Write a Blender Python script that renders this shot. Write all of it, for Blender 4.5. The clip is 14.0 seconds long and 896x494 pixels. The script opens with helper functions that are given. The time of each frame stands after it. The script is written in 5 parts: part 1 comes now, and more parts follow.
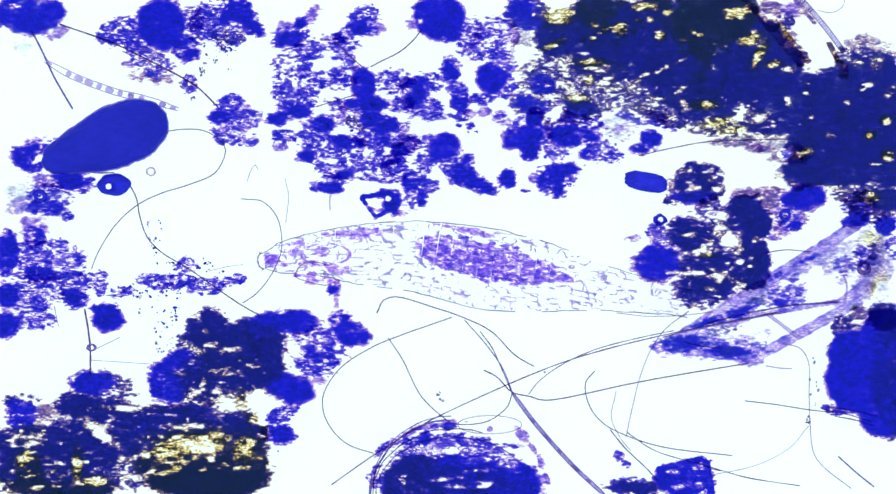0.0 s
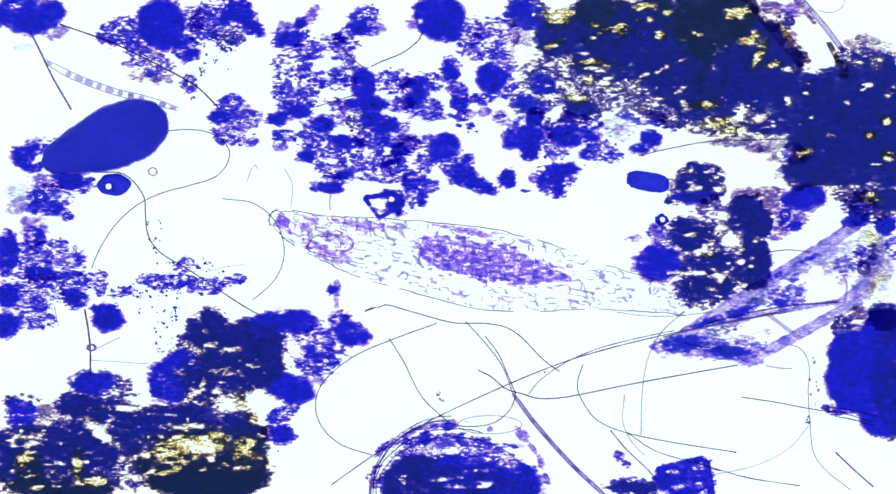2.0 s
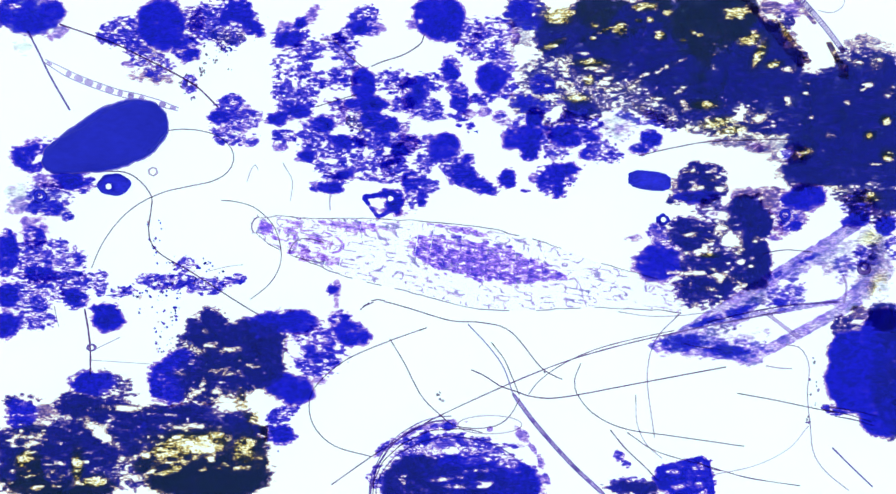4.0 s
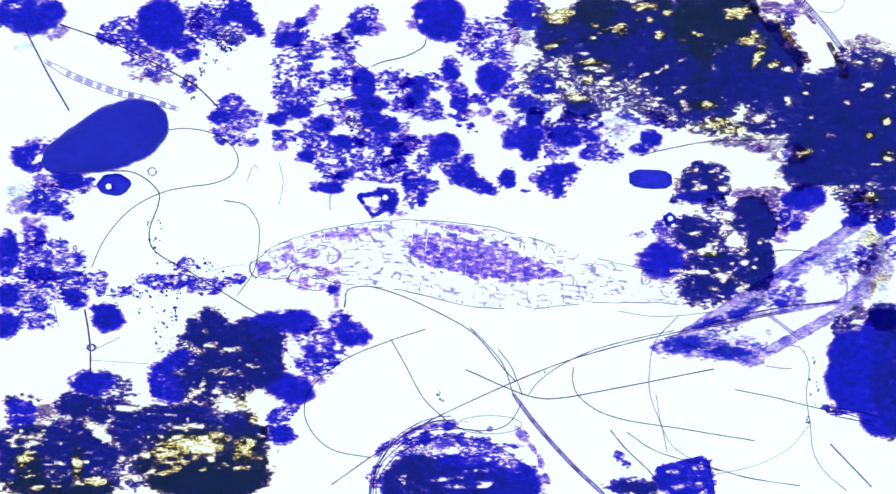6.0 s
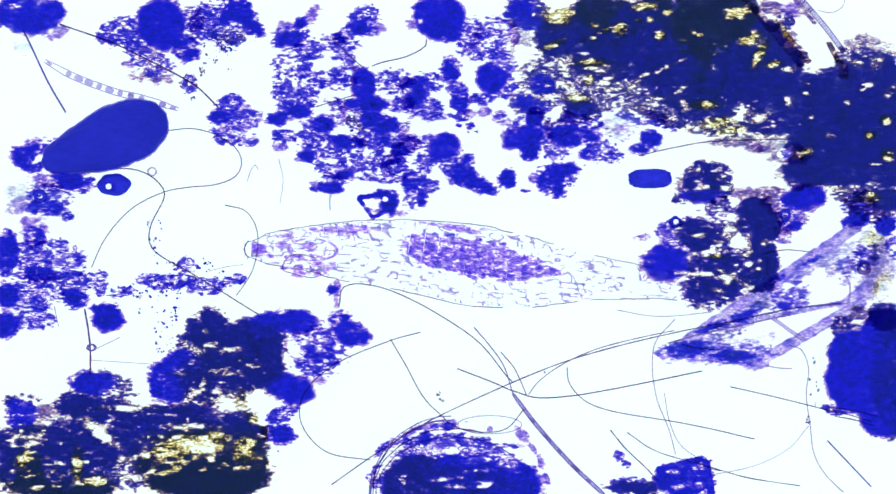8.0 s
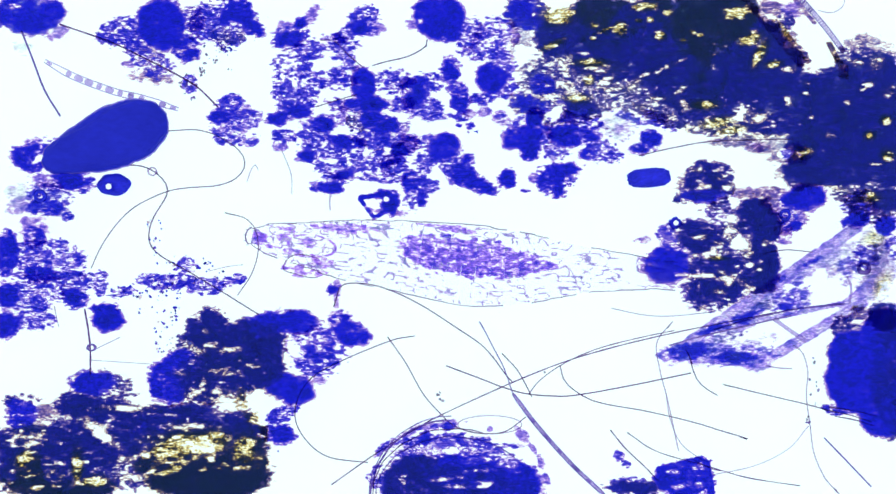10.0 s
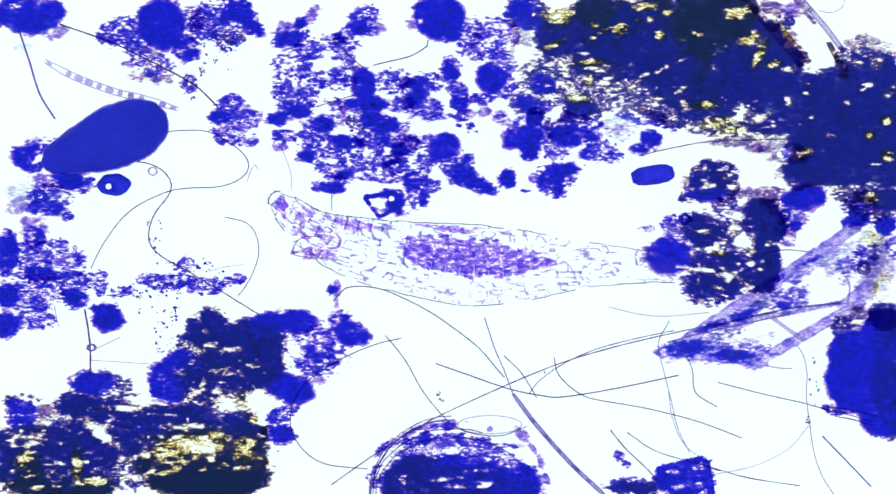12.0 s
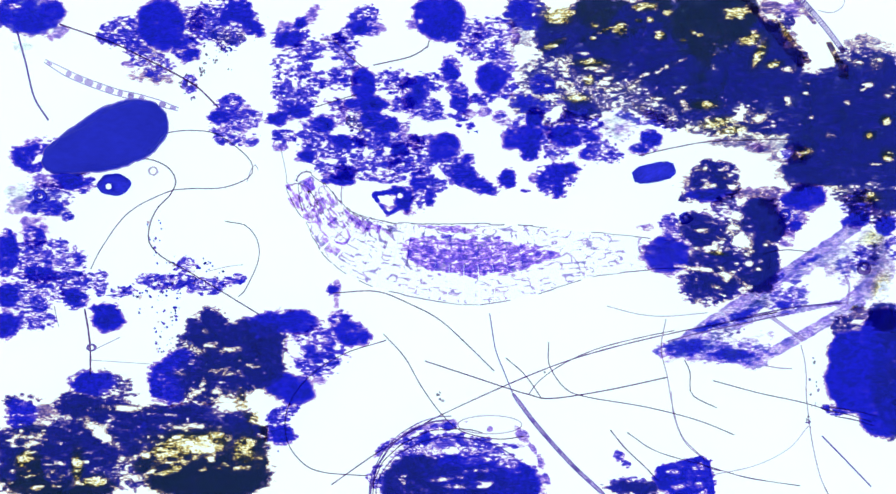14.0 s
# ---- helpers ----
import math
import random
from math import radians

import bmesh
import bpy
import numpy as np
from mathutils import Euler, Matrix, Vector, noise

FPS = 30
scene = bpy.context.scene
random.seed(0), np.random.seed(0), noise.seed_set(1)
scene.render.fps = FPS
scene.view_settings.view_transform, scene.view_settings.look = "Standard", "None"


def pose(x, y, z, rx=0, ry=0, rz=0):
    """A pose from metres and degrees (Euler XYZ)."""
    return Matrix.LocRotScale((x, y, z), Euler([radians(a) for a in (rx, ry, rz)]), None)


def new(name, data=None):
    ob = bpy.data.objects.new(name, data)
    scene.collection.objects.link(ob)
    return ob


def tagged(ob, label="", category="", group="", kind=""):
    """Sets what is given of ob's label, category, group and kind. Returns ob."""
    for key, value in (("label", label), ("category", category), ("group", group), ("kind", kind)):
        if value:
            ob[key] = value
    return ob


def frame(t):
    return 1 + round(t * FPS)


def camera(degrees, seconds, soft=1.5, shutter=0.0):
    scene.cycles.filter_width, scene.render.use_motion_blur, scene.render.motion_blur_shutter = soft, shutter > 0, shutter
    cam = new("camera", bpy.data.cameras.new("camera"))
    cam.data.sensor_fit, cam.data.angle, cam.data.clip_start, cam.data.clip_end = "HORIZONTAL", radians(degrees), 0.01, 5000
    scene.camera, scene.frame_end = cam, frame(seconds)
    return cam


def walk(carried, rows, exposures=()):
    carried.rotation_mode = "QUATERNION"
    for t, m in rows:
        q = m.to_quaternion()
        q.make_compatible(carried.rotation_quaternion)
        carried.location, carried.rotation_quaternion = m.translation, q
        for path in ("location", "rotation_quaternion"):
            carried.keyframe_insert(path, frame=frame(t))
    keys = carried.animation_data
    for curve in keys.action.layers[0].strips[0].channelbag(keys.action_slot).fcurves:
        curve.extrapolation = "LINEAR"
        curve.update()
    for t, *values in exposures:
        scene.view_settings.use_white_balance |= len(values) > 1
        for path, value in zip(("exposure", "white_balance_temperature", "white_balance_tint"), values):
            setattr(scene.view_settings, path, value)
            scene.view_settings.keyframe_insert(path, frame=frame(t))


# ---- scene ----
# A drop of pond water under a light microscope, built as an enlarged model: 1 m stands for about 0.5 mm.
# The slide's top face lies at z = 0, the lamp shines up through it, the camera looks straight down.
EYE = 8.0
cam = camera(2 * math.degrees(math.atan(0.784 / EYE)), 14.0, soft=1.5)
walk(cam, [(0.0, pose(0, 0, EYE)), (14.0, pose(0, 0, EYE))])

# ---- light: the lamp under the slide and the pale light of the room ----
LAMP = 1.06
ROOM = 0.85
world = bpy.data.worlds.new("room_light")
scene.world = world
world.use_nodes = True
world.node_tree.nodes["Background"].inputs[0].default_value = (0.96, 0.97, 1.0, 1)
world.node_tree.nodes["Background"].inputs[1].default_value = ROOM


# ---- materials ----
def nodes_of(name):
    mat = bpy.data.materials.new(name)
    mat.use_nodes = True
    tree = mat.node_tree
    bsdf = tree.nodes["Principled BSDF"]
    return mat, tree, bsdf


def ramp(tree, stops, constant=False):
    node = tree.nodes.new("ShaderNodeValToRGB")
    cr = node.color_ramp
    cr.interpolation = "CONSTANT" if constant else "LINEAR"
    while len(cr.elements) < len(stops):
        cr.elements.new(0.5)
    for e, (p, c) in zip(cr.elements, stops):
        e.position, e.color = p, (*c, 1)
    return node


def mottled(name, dark, light, scale=30.0, fine=140.0, rough=0.7, bump=0.4, clear=0.0, spread=0.5, clear_tint=(1, 1, 1), glint=None, glint_from=0.62):
    """A matter with blotches at one scale and grain at another; clear: the share of light that passes straight through."""
    mat, tree, bsdf = nodes_of(name)
    link = tree.links.new
    co = tree.nodes.new("ShaderNodeTexCoord")
    big, small = tree.nodes.new("ShaderNodeTexNoise"), tree.nodes.new("ShaderNodeTexNoise")
    big.inputs["Scale"].default_value, small.inputs["Scale"].default_value = scale, fine
    big.inputs["Detail"].default_value, small.inputs["Detail"].default_value = 4, 3
    link(co.outputs["Object"], big.inputs["Vector"])
    lie = tree.nodes.new("ShaderNodeMapping")
    lie.inputs["Scale"].default_value = (0.6, 1.4, 1)
    link(co.outputs["Object"], lie.inputs["Vector"])
    link(lie.outputs[0], small.inputs["Vector"])
    mean = tree.nodes.new("ShaderNodeMath")
    mean.operation = "MULTIPLY_ADD"
    mean.inputs[1].default_value = 0.45
    half = tree.nodes.new("ShaderNodeMath")
    half.operation = "MULTIPLY"
    half.inputs[1].default_value = 0.55
    link(big.outputs["Fac"], half.inputs[0])
    link(small.outputs["Fac"], mean.inputs[0])
    link(half.outputs[0], mean.inputs[2])
    stops = [(0.5 - spread * 0.3, dark), (0.5 + spread * 0.3, light)]
    if glint:
        stops = [(0.5 - spread * 0.3, dark), (min(glint_from - 0.02, 0.5 + spread * 0.3), light), (glint_from, light), (glint_from + 0.04, glint)]
    cr = ramp(tree, stops)
    link(mean.outputs[0], cr.inputs[0])
    link(cr.outputs[0], bsdf.inputs["Base Color"])
    bsdf.inputs["Roughness"].default_value = rough
    bsdf.inputs["Specular IOR Level"].default_value = 0.12
    bp = tree.nodes.new("ShaderNodeBump")
    bp.inputs["Strength"].default_value, bp.inputs["Distance"].default_value = bump, 0.004
    link(small.outputs["Fac"], bp.inputs["Height"])
    link(bp.outputs[0], bsdf.inputs["Normal"])
    if clear > 0:
        see = tree.nodes.new("ShaderNodeBsdfTransparent")
        see.inputs[0].default_value = (*clear_tint, 1)
        mix = tree.nodes.new("ShaderNodeMixShader")
        mix.inputs[0].default_value = clear
        link(bsdf.outputs[0], mix.inputs[1])
        link(see.outputs[0], mix.inputs[2])
        link(mix.outputs[0], tree.nodes["Material Output"].inputs[0])
    return mat


def grainy(name, stops, clear=0.0):
    """Crumbs of several colours: each island takes one of them; clear: the share of light that passes through, dyed."""
    mat, tree, bsdf = nodes_of(name)
    link = tree.links.new
    pick = tree.nodes.new("ShaderNodeNewGeometry").outputs["Random Per Island"]
    cr = ramp(tree, stops, True)
    link(pick, cr.inputs[0])
    co = tree.nodes.new("ShaderNodeTexCoord")
    no = tree.nodes.new("ShaderNodeTexNoise")
    no.inputs["Scale"].default_value, no.inputs["Detail"].default_value = 160, 3
    link(co.outputs["Object"], no.inputs["Vector"])
    shade = ramp(tree, [(0.3, (0.6, 0.6, 0.7)), (0.7, (1.25, 1.2, 1.15))])
    link(no.outputs["Fac"], shade.inputs[0])
    mul = tree.nodes.new("ShaderNodeMix")
    mul.data_type, mul.blend_type = "RGBA", "MULTIPLY"
    mul.inputs[0].default_value = 1.0
    link(cr.outputs[0], mul.inputs[6])
    link(shade.outputs[0], mul.inputs[7])
    link(mul.outputs[2], bsdf.inputs["Base Color"])
    bsdf.inputs["Roughness"].default_value = 0.65
    bsdf.inputs["Specular IOR Level"].default_value = 0.12
    if clear > 0:
        root = tree.nodes.new("ShaderNodeGamma")
        root.inputs[1].default_value = 0.5
        link(mul.outputs[2], root.inputs[0])
        see = tree.nodes.new("ShaderNodeBsdfTransparent")
        link(root.outputs[0], see.inputs[0])
        mix = tree.nodes.new("ShaderNodeMixShader")
        mix.inputs[0].default_value = clear
        link(bsdf.outputs[0], mix.inputs[1])
        link(see.outputs[0], mix.inputs[2])
        link(mix.outputs[0], tree.nodes["Material Output"].inputs[0])
    return mat


def stained(name, violet=False):
    """Dyed matter lit from below: its colour follows from how much of it the light must cross.
    thickness: how much matter lies here; stain: the shares of navy, of brown and of unstained pale matter, the rest being blue, and its graininess; violet: a purer dye."""
    mat, tree, bsdf = nodes_of(name)
    link = tree.links.new

    def math_node(kind, a, b):
        n = tree.nodes.new("ShaderNodeMath")
        n.operation = kind
        for k, v in enumerate((a, b)):
            if isinstance(v, float):
                n.inputs[k].default_value = v
            else:
                link(v, n.inputs[k])
        return n.outputs[0]

    co = tree.nodes.new("ShaderNodeTexCoord")
    grains = []
    for scale, long in ((300, (0.5, 1.5, 1)), (75, (0.7, 1.3, 1))):
        lie = tree.nodes.new("ShaderNodeMapping")
        lie.inputs["Scale"].default_value = long
        link(co.outputs["Object"], lie.inputs["Vector"])
        no = tree.nodes.new("ShaderNodeTexNoise")
        no.inputs["Scale"].default_value, no.inputs["Detail"].default_value = scale, 2
        link(lie.outputs[0], no.inputs["Vector"])
        grains.append(no.outputs["Fac"])
    thick = tree.nodes.new("ShaderNodeAttribute")
    thick.attribute_name = "thickness"
    stain = tree.nodes.new("ShaderNodeAttribute")
    stain.attribute_name = "stain"
    share = tree.nodes.new("ShaderNodeSeparateColor")
    link(stain.outputs["Color"], share.inputs[0])
    th = math_node("ADD", thick.outputs["Fac"], math_node("MULTIPLY", math_node("SUBTRACT", grains[0], 0.5), math_node("MULTIPLY", stain.outputs["Alpha"], 2.4)))
    th = math_node("ADD", th, math_node("MULTIPLY", math_node("SUBTRACT", grains[1], 0.5), 1.0))
    at = math_node("DIVIDE", math_node("ADD", th, 0.5), 1.6)
    tints = []
    for stops in (
            ((-0.5, (1, 1, 1)), *(((-0.4, (0.93, 0.87, 0.98)), (-0.26, (0.7, 0.45, 0.92)), (-0.1, (0.44, 0.2, 0.84)), (0.08, (0.19, 0.08, 0.75))) if violet else
                                  ((-0.4, (0.94, 0.87, 0.92)), (-0.26, (0.73, 0.52, 0.82)), (-0.1, (0.4, 0.22, 0.68)), (0.08, (0.13, 0.07, 0.57)))), (0.3, (0.023, 0.021, 0.56)), (0.5, (0.0125, 0.015, 0.66)), (0.8, (0.0115, 0.018, 0.5)), (1.1, (0.0105, 0.019, 0.36))),
            ((-0.5, (1, 1, 1)), (-0.4, (0.95, 0.89, 0.86)), (-0.26, (0.74, 0.55, 0.55)), (-0.1, (0.32, 0.17, 0.36)), (0.08, (0.07, 0.045, 0.3)), (0.3, (0.016, 0.017, 0.28)), (0.5, (0.0115, 0.016, 0.3)), (1.1, (0.010, 0.019, 0.2))),
            ((-0.5, (1, 1, 0.98)), (-0.38, (1, 0.97, 0.75)), (-0.25, (0.95, 0.74, 0.28)), (-0.1, (0.5, 0.3, 0.06)), (0.04, (0.1, 0.06, 0.03)), (0.25, (0.011, 0.018, 0.06)), (1.1, (0.0085, 0.025, 0.04))),
            ((-0.5, (1, 1, 1)), (-0.2, (0.84, 0.92, 0.88)), (0.4, (0.5, 0.6, 0.55)))):
        cr = ramp(tree, [((p + 0.5) / 1.6, c) for p, c in stops])
        link(at, cr.inputs[0])
        tints.append(cr.outputs[0])
    tint = tints[0]
    for k in range(3):
        mix = tree.nodes.new("ShaderNodeMix")
        mix.data_type = "RGBA"
        link(share.outputs[k], mix.inputs[0])
        link(tint, mix.inputs[6])
        link(tints[k + 1], mix.inputs[7])
        tint = mix.outputs[2]
    # light crosses an upper and a lower face, so each takes half of the dye
    root = tree.nodes.new("ShaderNodeGamma")
    root.inputs[1].default_value = 0.5
    link(tint, root.inputs[0])
    see = tree.nodes.new("ShaderNodeBsdfTransparent")
    link(root.outputs[0], see.inputs[0])
    link(tint, bsdf.inputs["Base Color"])
    bsdf.inputs["Roughness"].default_value = 0.7
    bsdf.inputs["Specular IOR Level"].default_value = 0.1
    solid = tree.nodes.new("ShaderNodeMapRange")
    solid.inputs[1].default_value, solid.inputs[2].default_value, solid.inputs[3].default_value, solid.inputs[4].default_value = 0.1, 0.8, 0.0, 0.2
    link(th, solid.inputs[0])
    both = tree.nodes.new("ShaderNodeMixShader")
    link(solid.outputs[0], both.inputs[0])
    link(see.outputs[0], both.inputs[1])
    link(bsdf.outputs[0], both.inputs[2])
    link(both.outputs[0], tree.nodes["Material Output"].inputs[0])
    return mat


M_DYED = stained("dyed_matter")
M_ORGAN = stained("dyed_organ", True)
BLUE, NAVY, VIOLET = (0.024, 0.034, 0.86), (0.013, 0.023, 0.36), (0.15, 0.08, 0.78)
LILAC = (0.46, 0.34, 0.92)
M_CYST = mottled("stained_cyst", (0.012, 0.022, 0.54), (0.017, 0.029, 0.68), 14, 90, 0.6, 0.15)
M_CLUMP = mottled("stained_clump", (0.014, 0.023, 0.56), (0.03, 0.04, 1.0), 30, 200, spread=0.55, glint=(0.36, 0.3, 0.95), glint_from=0.66)
M_VEIL = mottled("violet_fringe", (0.14, 0.08, 0.85), (0.55, 0.44, 1.0), 60, 240, clear=0.6, clear_tint=(0.76, 0.7, 1.0), spread=0.36)
M_GRAIN = grainy("blue_grains", [(0, BLUE), (0.34, NAVY), (0.5, VIOLET), (0.72, (0.05, 0.035, 0.7)), (0.84, LILAC), (0.93, (0.9, 0.78, 0.86))])
M_THREAD = mottled("grey_thread", (0.1, 0.03, 0.2), (0.3, 0.15, 0.5), 60, 260, clear=0.75, clear_tint=(0.42, 0.27, 0.55), spread=0.3)
M_FAINT = mottled("faint_thread", (0.36, 0.27, 0.6), (0.55, 0.46, 0.74), 40, 200, clear=0.8, clear_tint=(0.74, 0.68, 0.82))
M_STRIPE = mottled("violet_filament", (0.12, 0.08, 0.44), (0.32, 0.22, 0.82), 60, 260, clear=0.1)
M_CELL = mottled("filament_cell", (0.42, 0.36, 0.8), (0.66, 0.62, 0.9), 50, 240, clear=0.72, clear_tint=(0.82, 0.75, 0.95))
M_SHEATH = mottled("violet_sheath", (0.22, 0.15, 0.66), (0.5, 0.42, 0.88), 60, 260, clear=0.6, clear_tint=(0.8, 0.72, 0.94), spread=0.4)
M_BODY = mottled("clear_cuticle", (0.3, 0.33, 0.4), (0.42, 0.45, 0.5), 30, 140, clear=0.985, clear_tint=(0.995, 0.997, 1))
# dark outline colour, standing in for refraction at the clear cuticle's edge
M_EDGE = mottled("refraction_outline", (0.18, 0.1, 0.4), (0.36, 0.26, 0.6), 40, 200, clear=0.7, clear_tint=(0.55, 0.43, 0.68))
M_STRAND = grainy("tissue_strands", [(0, (0.3, 0.22, 0.62)), (0.25, (0.28, 0.26, 0.5)), (0.5, (0.4, 0.4, 0.62)), (0.75, (0.5, 0.52, 0.66)), (0.9, (0.24, 0.12, 0.62))], 0.5)


# ---- helpers ----
def P(x, y, z=0.0):
    """A place from thousandths of a metre right of and below the field's upper left corner, at height z."""
    k = (EYE - z) / EYE
    return Vector(((x - 784) / 1000 * k, (432 - y) / 1000 * k, z))


def mesh_object(name, verts, faces, mat, parent=None, label="", smooth=True):
    me = bpy.data.meshes.new(name)
    me.from_pydata([tuple(v) for v in verts], [], faces)
    me.materials.append(mat)
    me.polygons.foreach_set("use_smooth", [smooth] * len(me.polygons))
    me.update()
    ob = new(name, me)
    ob.parent = parent
    return tagged(ob, label)


def empty(name, at, label, category, group="", kind=""):
    ob = new(name)
    ob.location = at
    ob.empty_display_size = 0.02
    return tagged(ob, label, category, group, kind)


def sphere_of(level):
    bm = bmesh.new()
    bmesh.ops.create_icosphere(bm, subdivisions=level, radius=1)
    v = np.array([x.co[:] for x in bm.verts])
    f = [[x.index for x in g.verts] for g in bm.faces]
    bm.free()
    return v, f


SPHERES = {k: sphere_of(k) for k in (1, 2, 3, 4, 5)}
dice = random.Random(7)


def bag():
    return [], []


def put_in(pile, verts, faces):
    n = len(pile[0])
    pile[0].extend(verts)
    pile[1].extend([[i + n for i in f] for f in faces])


def turned(verts, deg, at):
    c, s = math.cos(radians(deg)), math.sin(radians(deg))
    return [(x * c - y * s + at[0], x * s + y * c + at[1], z + at[2]) for x, y, z in verts]


CHIPS = []
for _ in range(24):
    v, f = SPHERES[2 if _ % 3 else 1]
    jitter = [Vector(p) * dice.uniform(0.72, 1.28) for p in v]
    CHIPS.append((np.array([p[:] for p in jitter]), f))


def chip(pile, at, r, flat=0.7, long=1.0, sway=math.pi):
    v, f = dice.choice(CHIPS)
    ang = dice.uniform(-sway, sway)
    c, s = math.cos(ang), math.sin(ang)
    x, y, z = v[:, 0] * r * long, v[:, 1] * r, v[:, 2] * r * flat
    put_in(pile, list(zip(x * c - y * s + at[0], x * s + y * c + at[1], z + at[2])), f)


def spline(points, step):
    """Points at even steps along a smooth curve through the given ones."""
    pts = [np.array(p, float) for p in points]
    pts = [2 * pts[0] - pts[1]] + pts + [2 * pts[-1] - pts[-2]]
    fine = []
    for i in range(1, len(pts) - 2):
        a, b, c, d = pts[i - 1:i + 3]
        for k in range(16):
            t = k / 16
            fine.append(0.5 * (2 * b + (c - a) * t + (2 * a - 5 * b + 4 * c - d) * t * t + (3 * b - a - 3 * c + d) * t ** 3))
    fine.append(pts[-2])
    fine = np.array(fine)
    run = np.concatenate([[0], np.cumsum(np.linalg.norm(np.diff(fine, axis=0), axis=1))])
    n = max(2, int(round(run[-1] / step)) + 1)
    at = np.linspace(0, run[-1], n)
    return np.stack([np.interp(at, run, fine[:, k]) for k in range(fine.shape[1])], 1), run[-1]


def tube(path, radius, sides=6):
    """A round thread along 3D points; radius: a number or one for each point."""
    path = [Vector(p) for p in path]
    rad = [radius] * len(path) if isinstance(radius, (int, float)) else radius
    verts, faces = [], []
    for i, p in enumerate(path):
        way = (path[min(i + 1, len(path) - 1)] - path[max(i - 1, 0)]).normalized()
        side = way.cross(Vector((0, 0, 1)))
        side = side.normalized() if side.length > 1e-4 else Vector((1, 0, 0))
        up = side.cross(way)
        for k in range(sides):
            a = math.tau * k / sides
            verts.append(tuple(p + (side * math.cos(a) + up * math.sin(a)) * rad[i]))
    for i in range(len(path) - 1):
        for k in range(sides):
            a, b = i * sides + k, i * sides + (k + 1) % sides
            faces.append([a, b, b + sides, a + sides])
    faces.append(list(range(sides))[::-1])
    faces.append([len(verts) - sides + k for k in range(sides)])
    return verts, faces


# ---- the setting ----
def slab(name, x, y, z0, z1, mat, bevel):
    bm = bmesh.new()
    bmesh.ops.create_cube(bm, size=1, matrix=Matrix.LocRotScale((0, 0, (z0 + z1) / 2), None, (x, y, z1 - z0)))
    bmesh.ops.bevel(bm, geom=bm.edges[:], offset=bevel, segments=2, affect="EDGES")
    me = bpy.data.meshes.new(name)
    bm.to_mesh(me)
    bm.free()
    me.materials.append(mat)
    return new(name, me)


glass, tree, bsdf = nodes_of("slide_glass")
bsdf.inputs["Base Color"].default_value = (0.985, 0.998, 1, 1)
bsdf.inputs["Transmission Weight"].default_value = 1
bsdf.inputs["Roughness"].default_value = 0.0
bsdf.inputs["IOR"].default_value = 1.33
slide = tagged(slab("slide", 3.4, 2.2, -0.06, 0.0, glass, 0.006), "clear glass microscope slide lit from below", "slide", kind="structure")
slide.visible_shadow = False

glow, tree, bsdf = nodes_of("lamp_field")
bsdf.inputs["Base Color"].default_value = (0.15, 0.15, 0.15, 1)
bsdf.inputs["Emission Color"].default_value = (0.835, 1.0, 1.01, 1)
bsdf.inputs["Emission Strength"].default_value = LAMP
tagged(slab("lamp", 3.6, 2.4, -0.14, -0.08, glow, 0.01), "bright white lamp glass shining up through the slide", "lamp", kind="structure")


# ---- flocs of detritus ----
TABLE = np.random.RandomState(11).rand(256, 256) * 2 - 1


def patches(x, y, size, seed):
    """Smooth random patches of that size, between -1 and 1, at arrays of places."""
    u, v = x / size + seed * 17.31, y / size + seed * 9.77
    i, j = np.floor(u).astype(int), np.floor(v).astype(int)
    fu, fv = u - i, v - j
    fu, fv = fu * fu * (3 - 2 * fu), fv * fv * (3 - 2 * fv)
    a, b = TABLE[i % 256, j % 256], TABLE[(i + 1) % 256, j % 256]
    c, d = TABLE[i % 256, (j + 1) % 256], TABLE[(i + 1) % 256, (j + 1) % 256]
    return (a * (1 - fu) + b * fu) * (1 - fv) + (c * (1 - fu) + d * fu) * fv


def reach(x, y, lobe):
    """How far out of a lobe a place lies: 0 at its centre, 1 at its rim."""
    _, cx, cy, rx, ry, deg = lobe
    c, s = math.cos(radians(deg)), math.sin(radians(deg))
    dx, dy = x - cx, -(y - cy)
    return np.hypot((dx * c + dy * s) / rx, (-dx * s + dy * c) / ry)


def some_place(lobe, edge=1.0):
    _, cx, cy, rx, ry, deg = lobe
    a, r = dice.uniform(0, math.tau), math.sqrt(dice.random()) * edge
    u, v = rx * r * math.cos(a), ry * r * math.sin(a)
    c, s = math.cos(radians(deg)), math.sin(radians(deg))
    return cx + u * c - v * s, cy - (u * s + v * c)


STEP = 1.6
RIM = -0.46


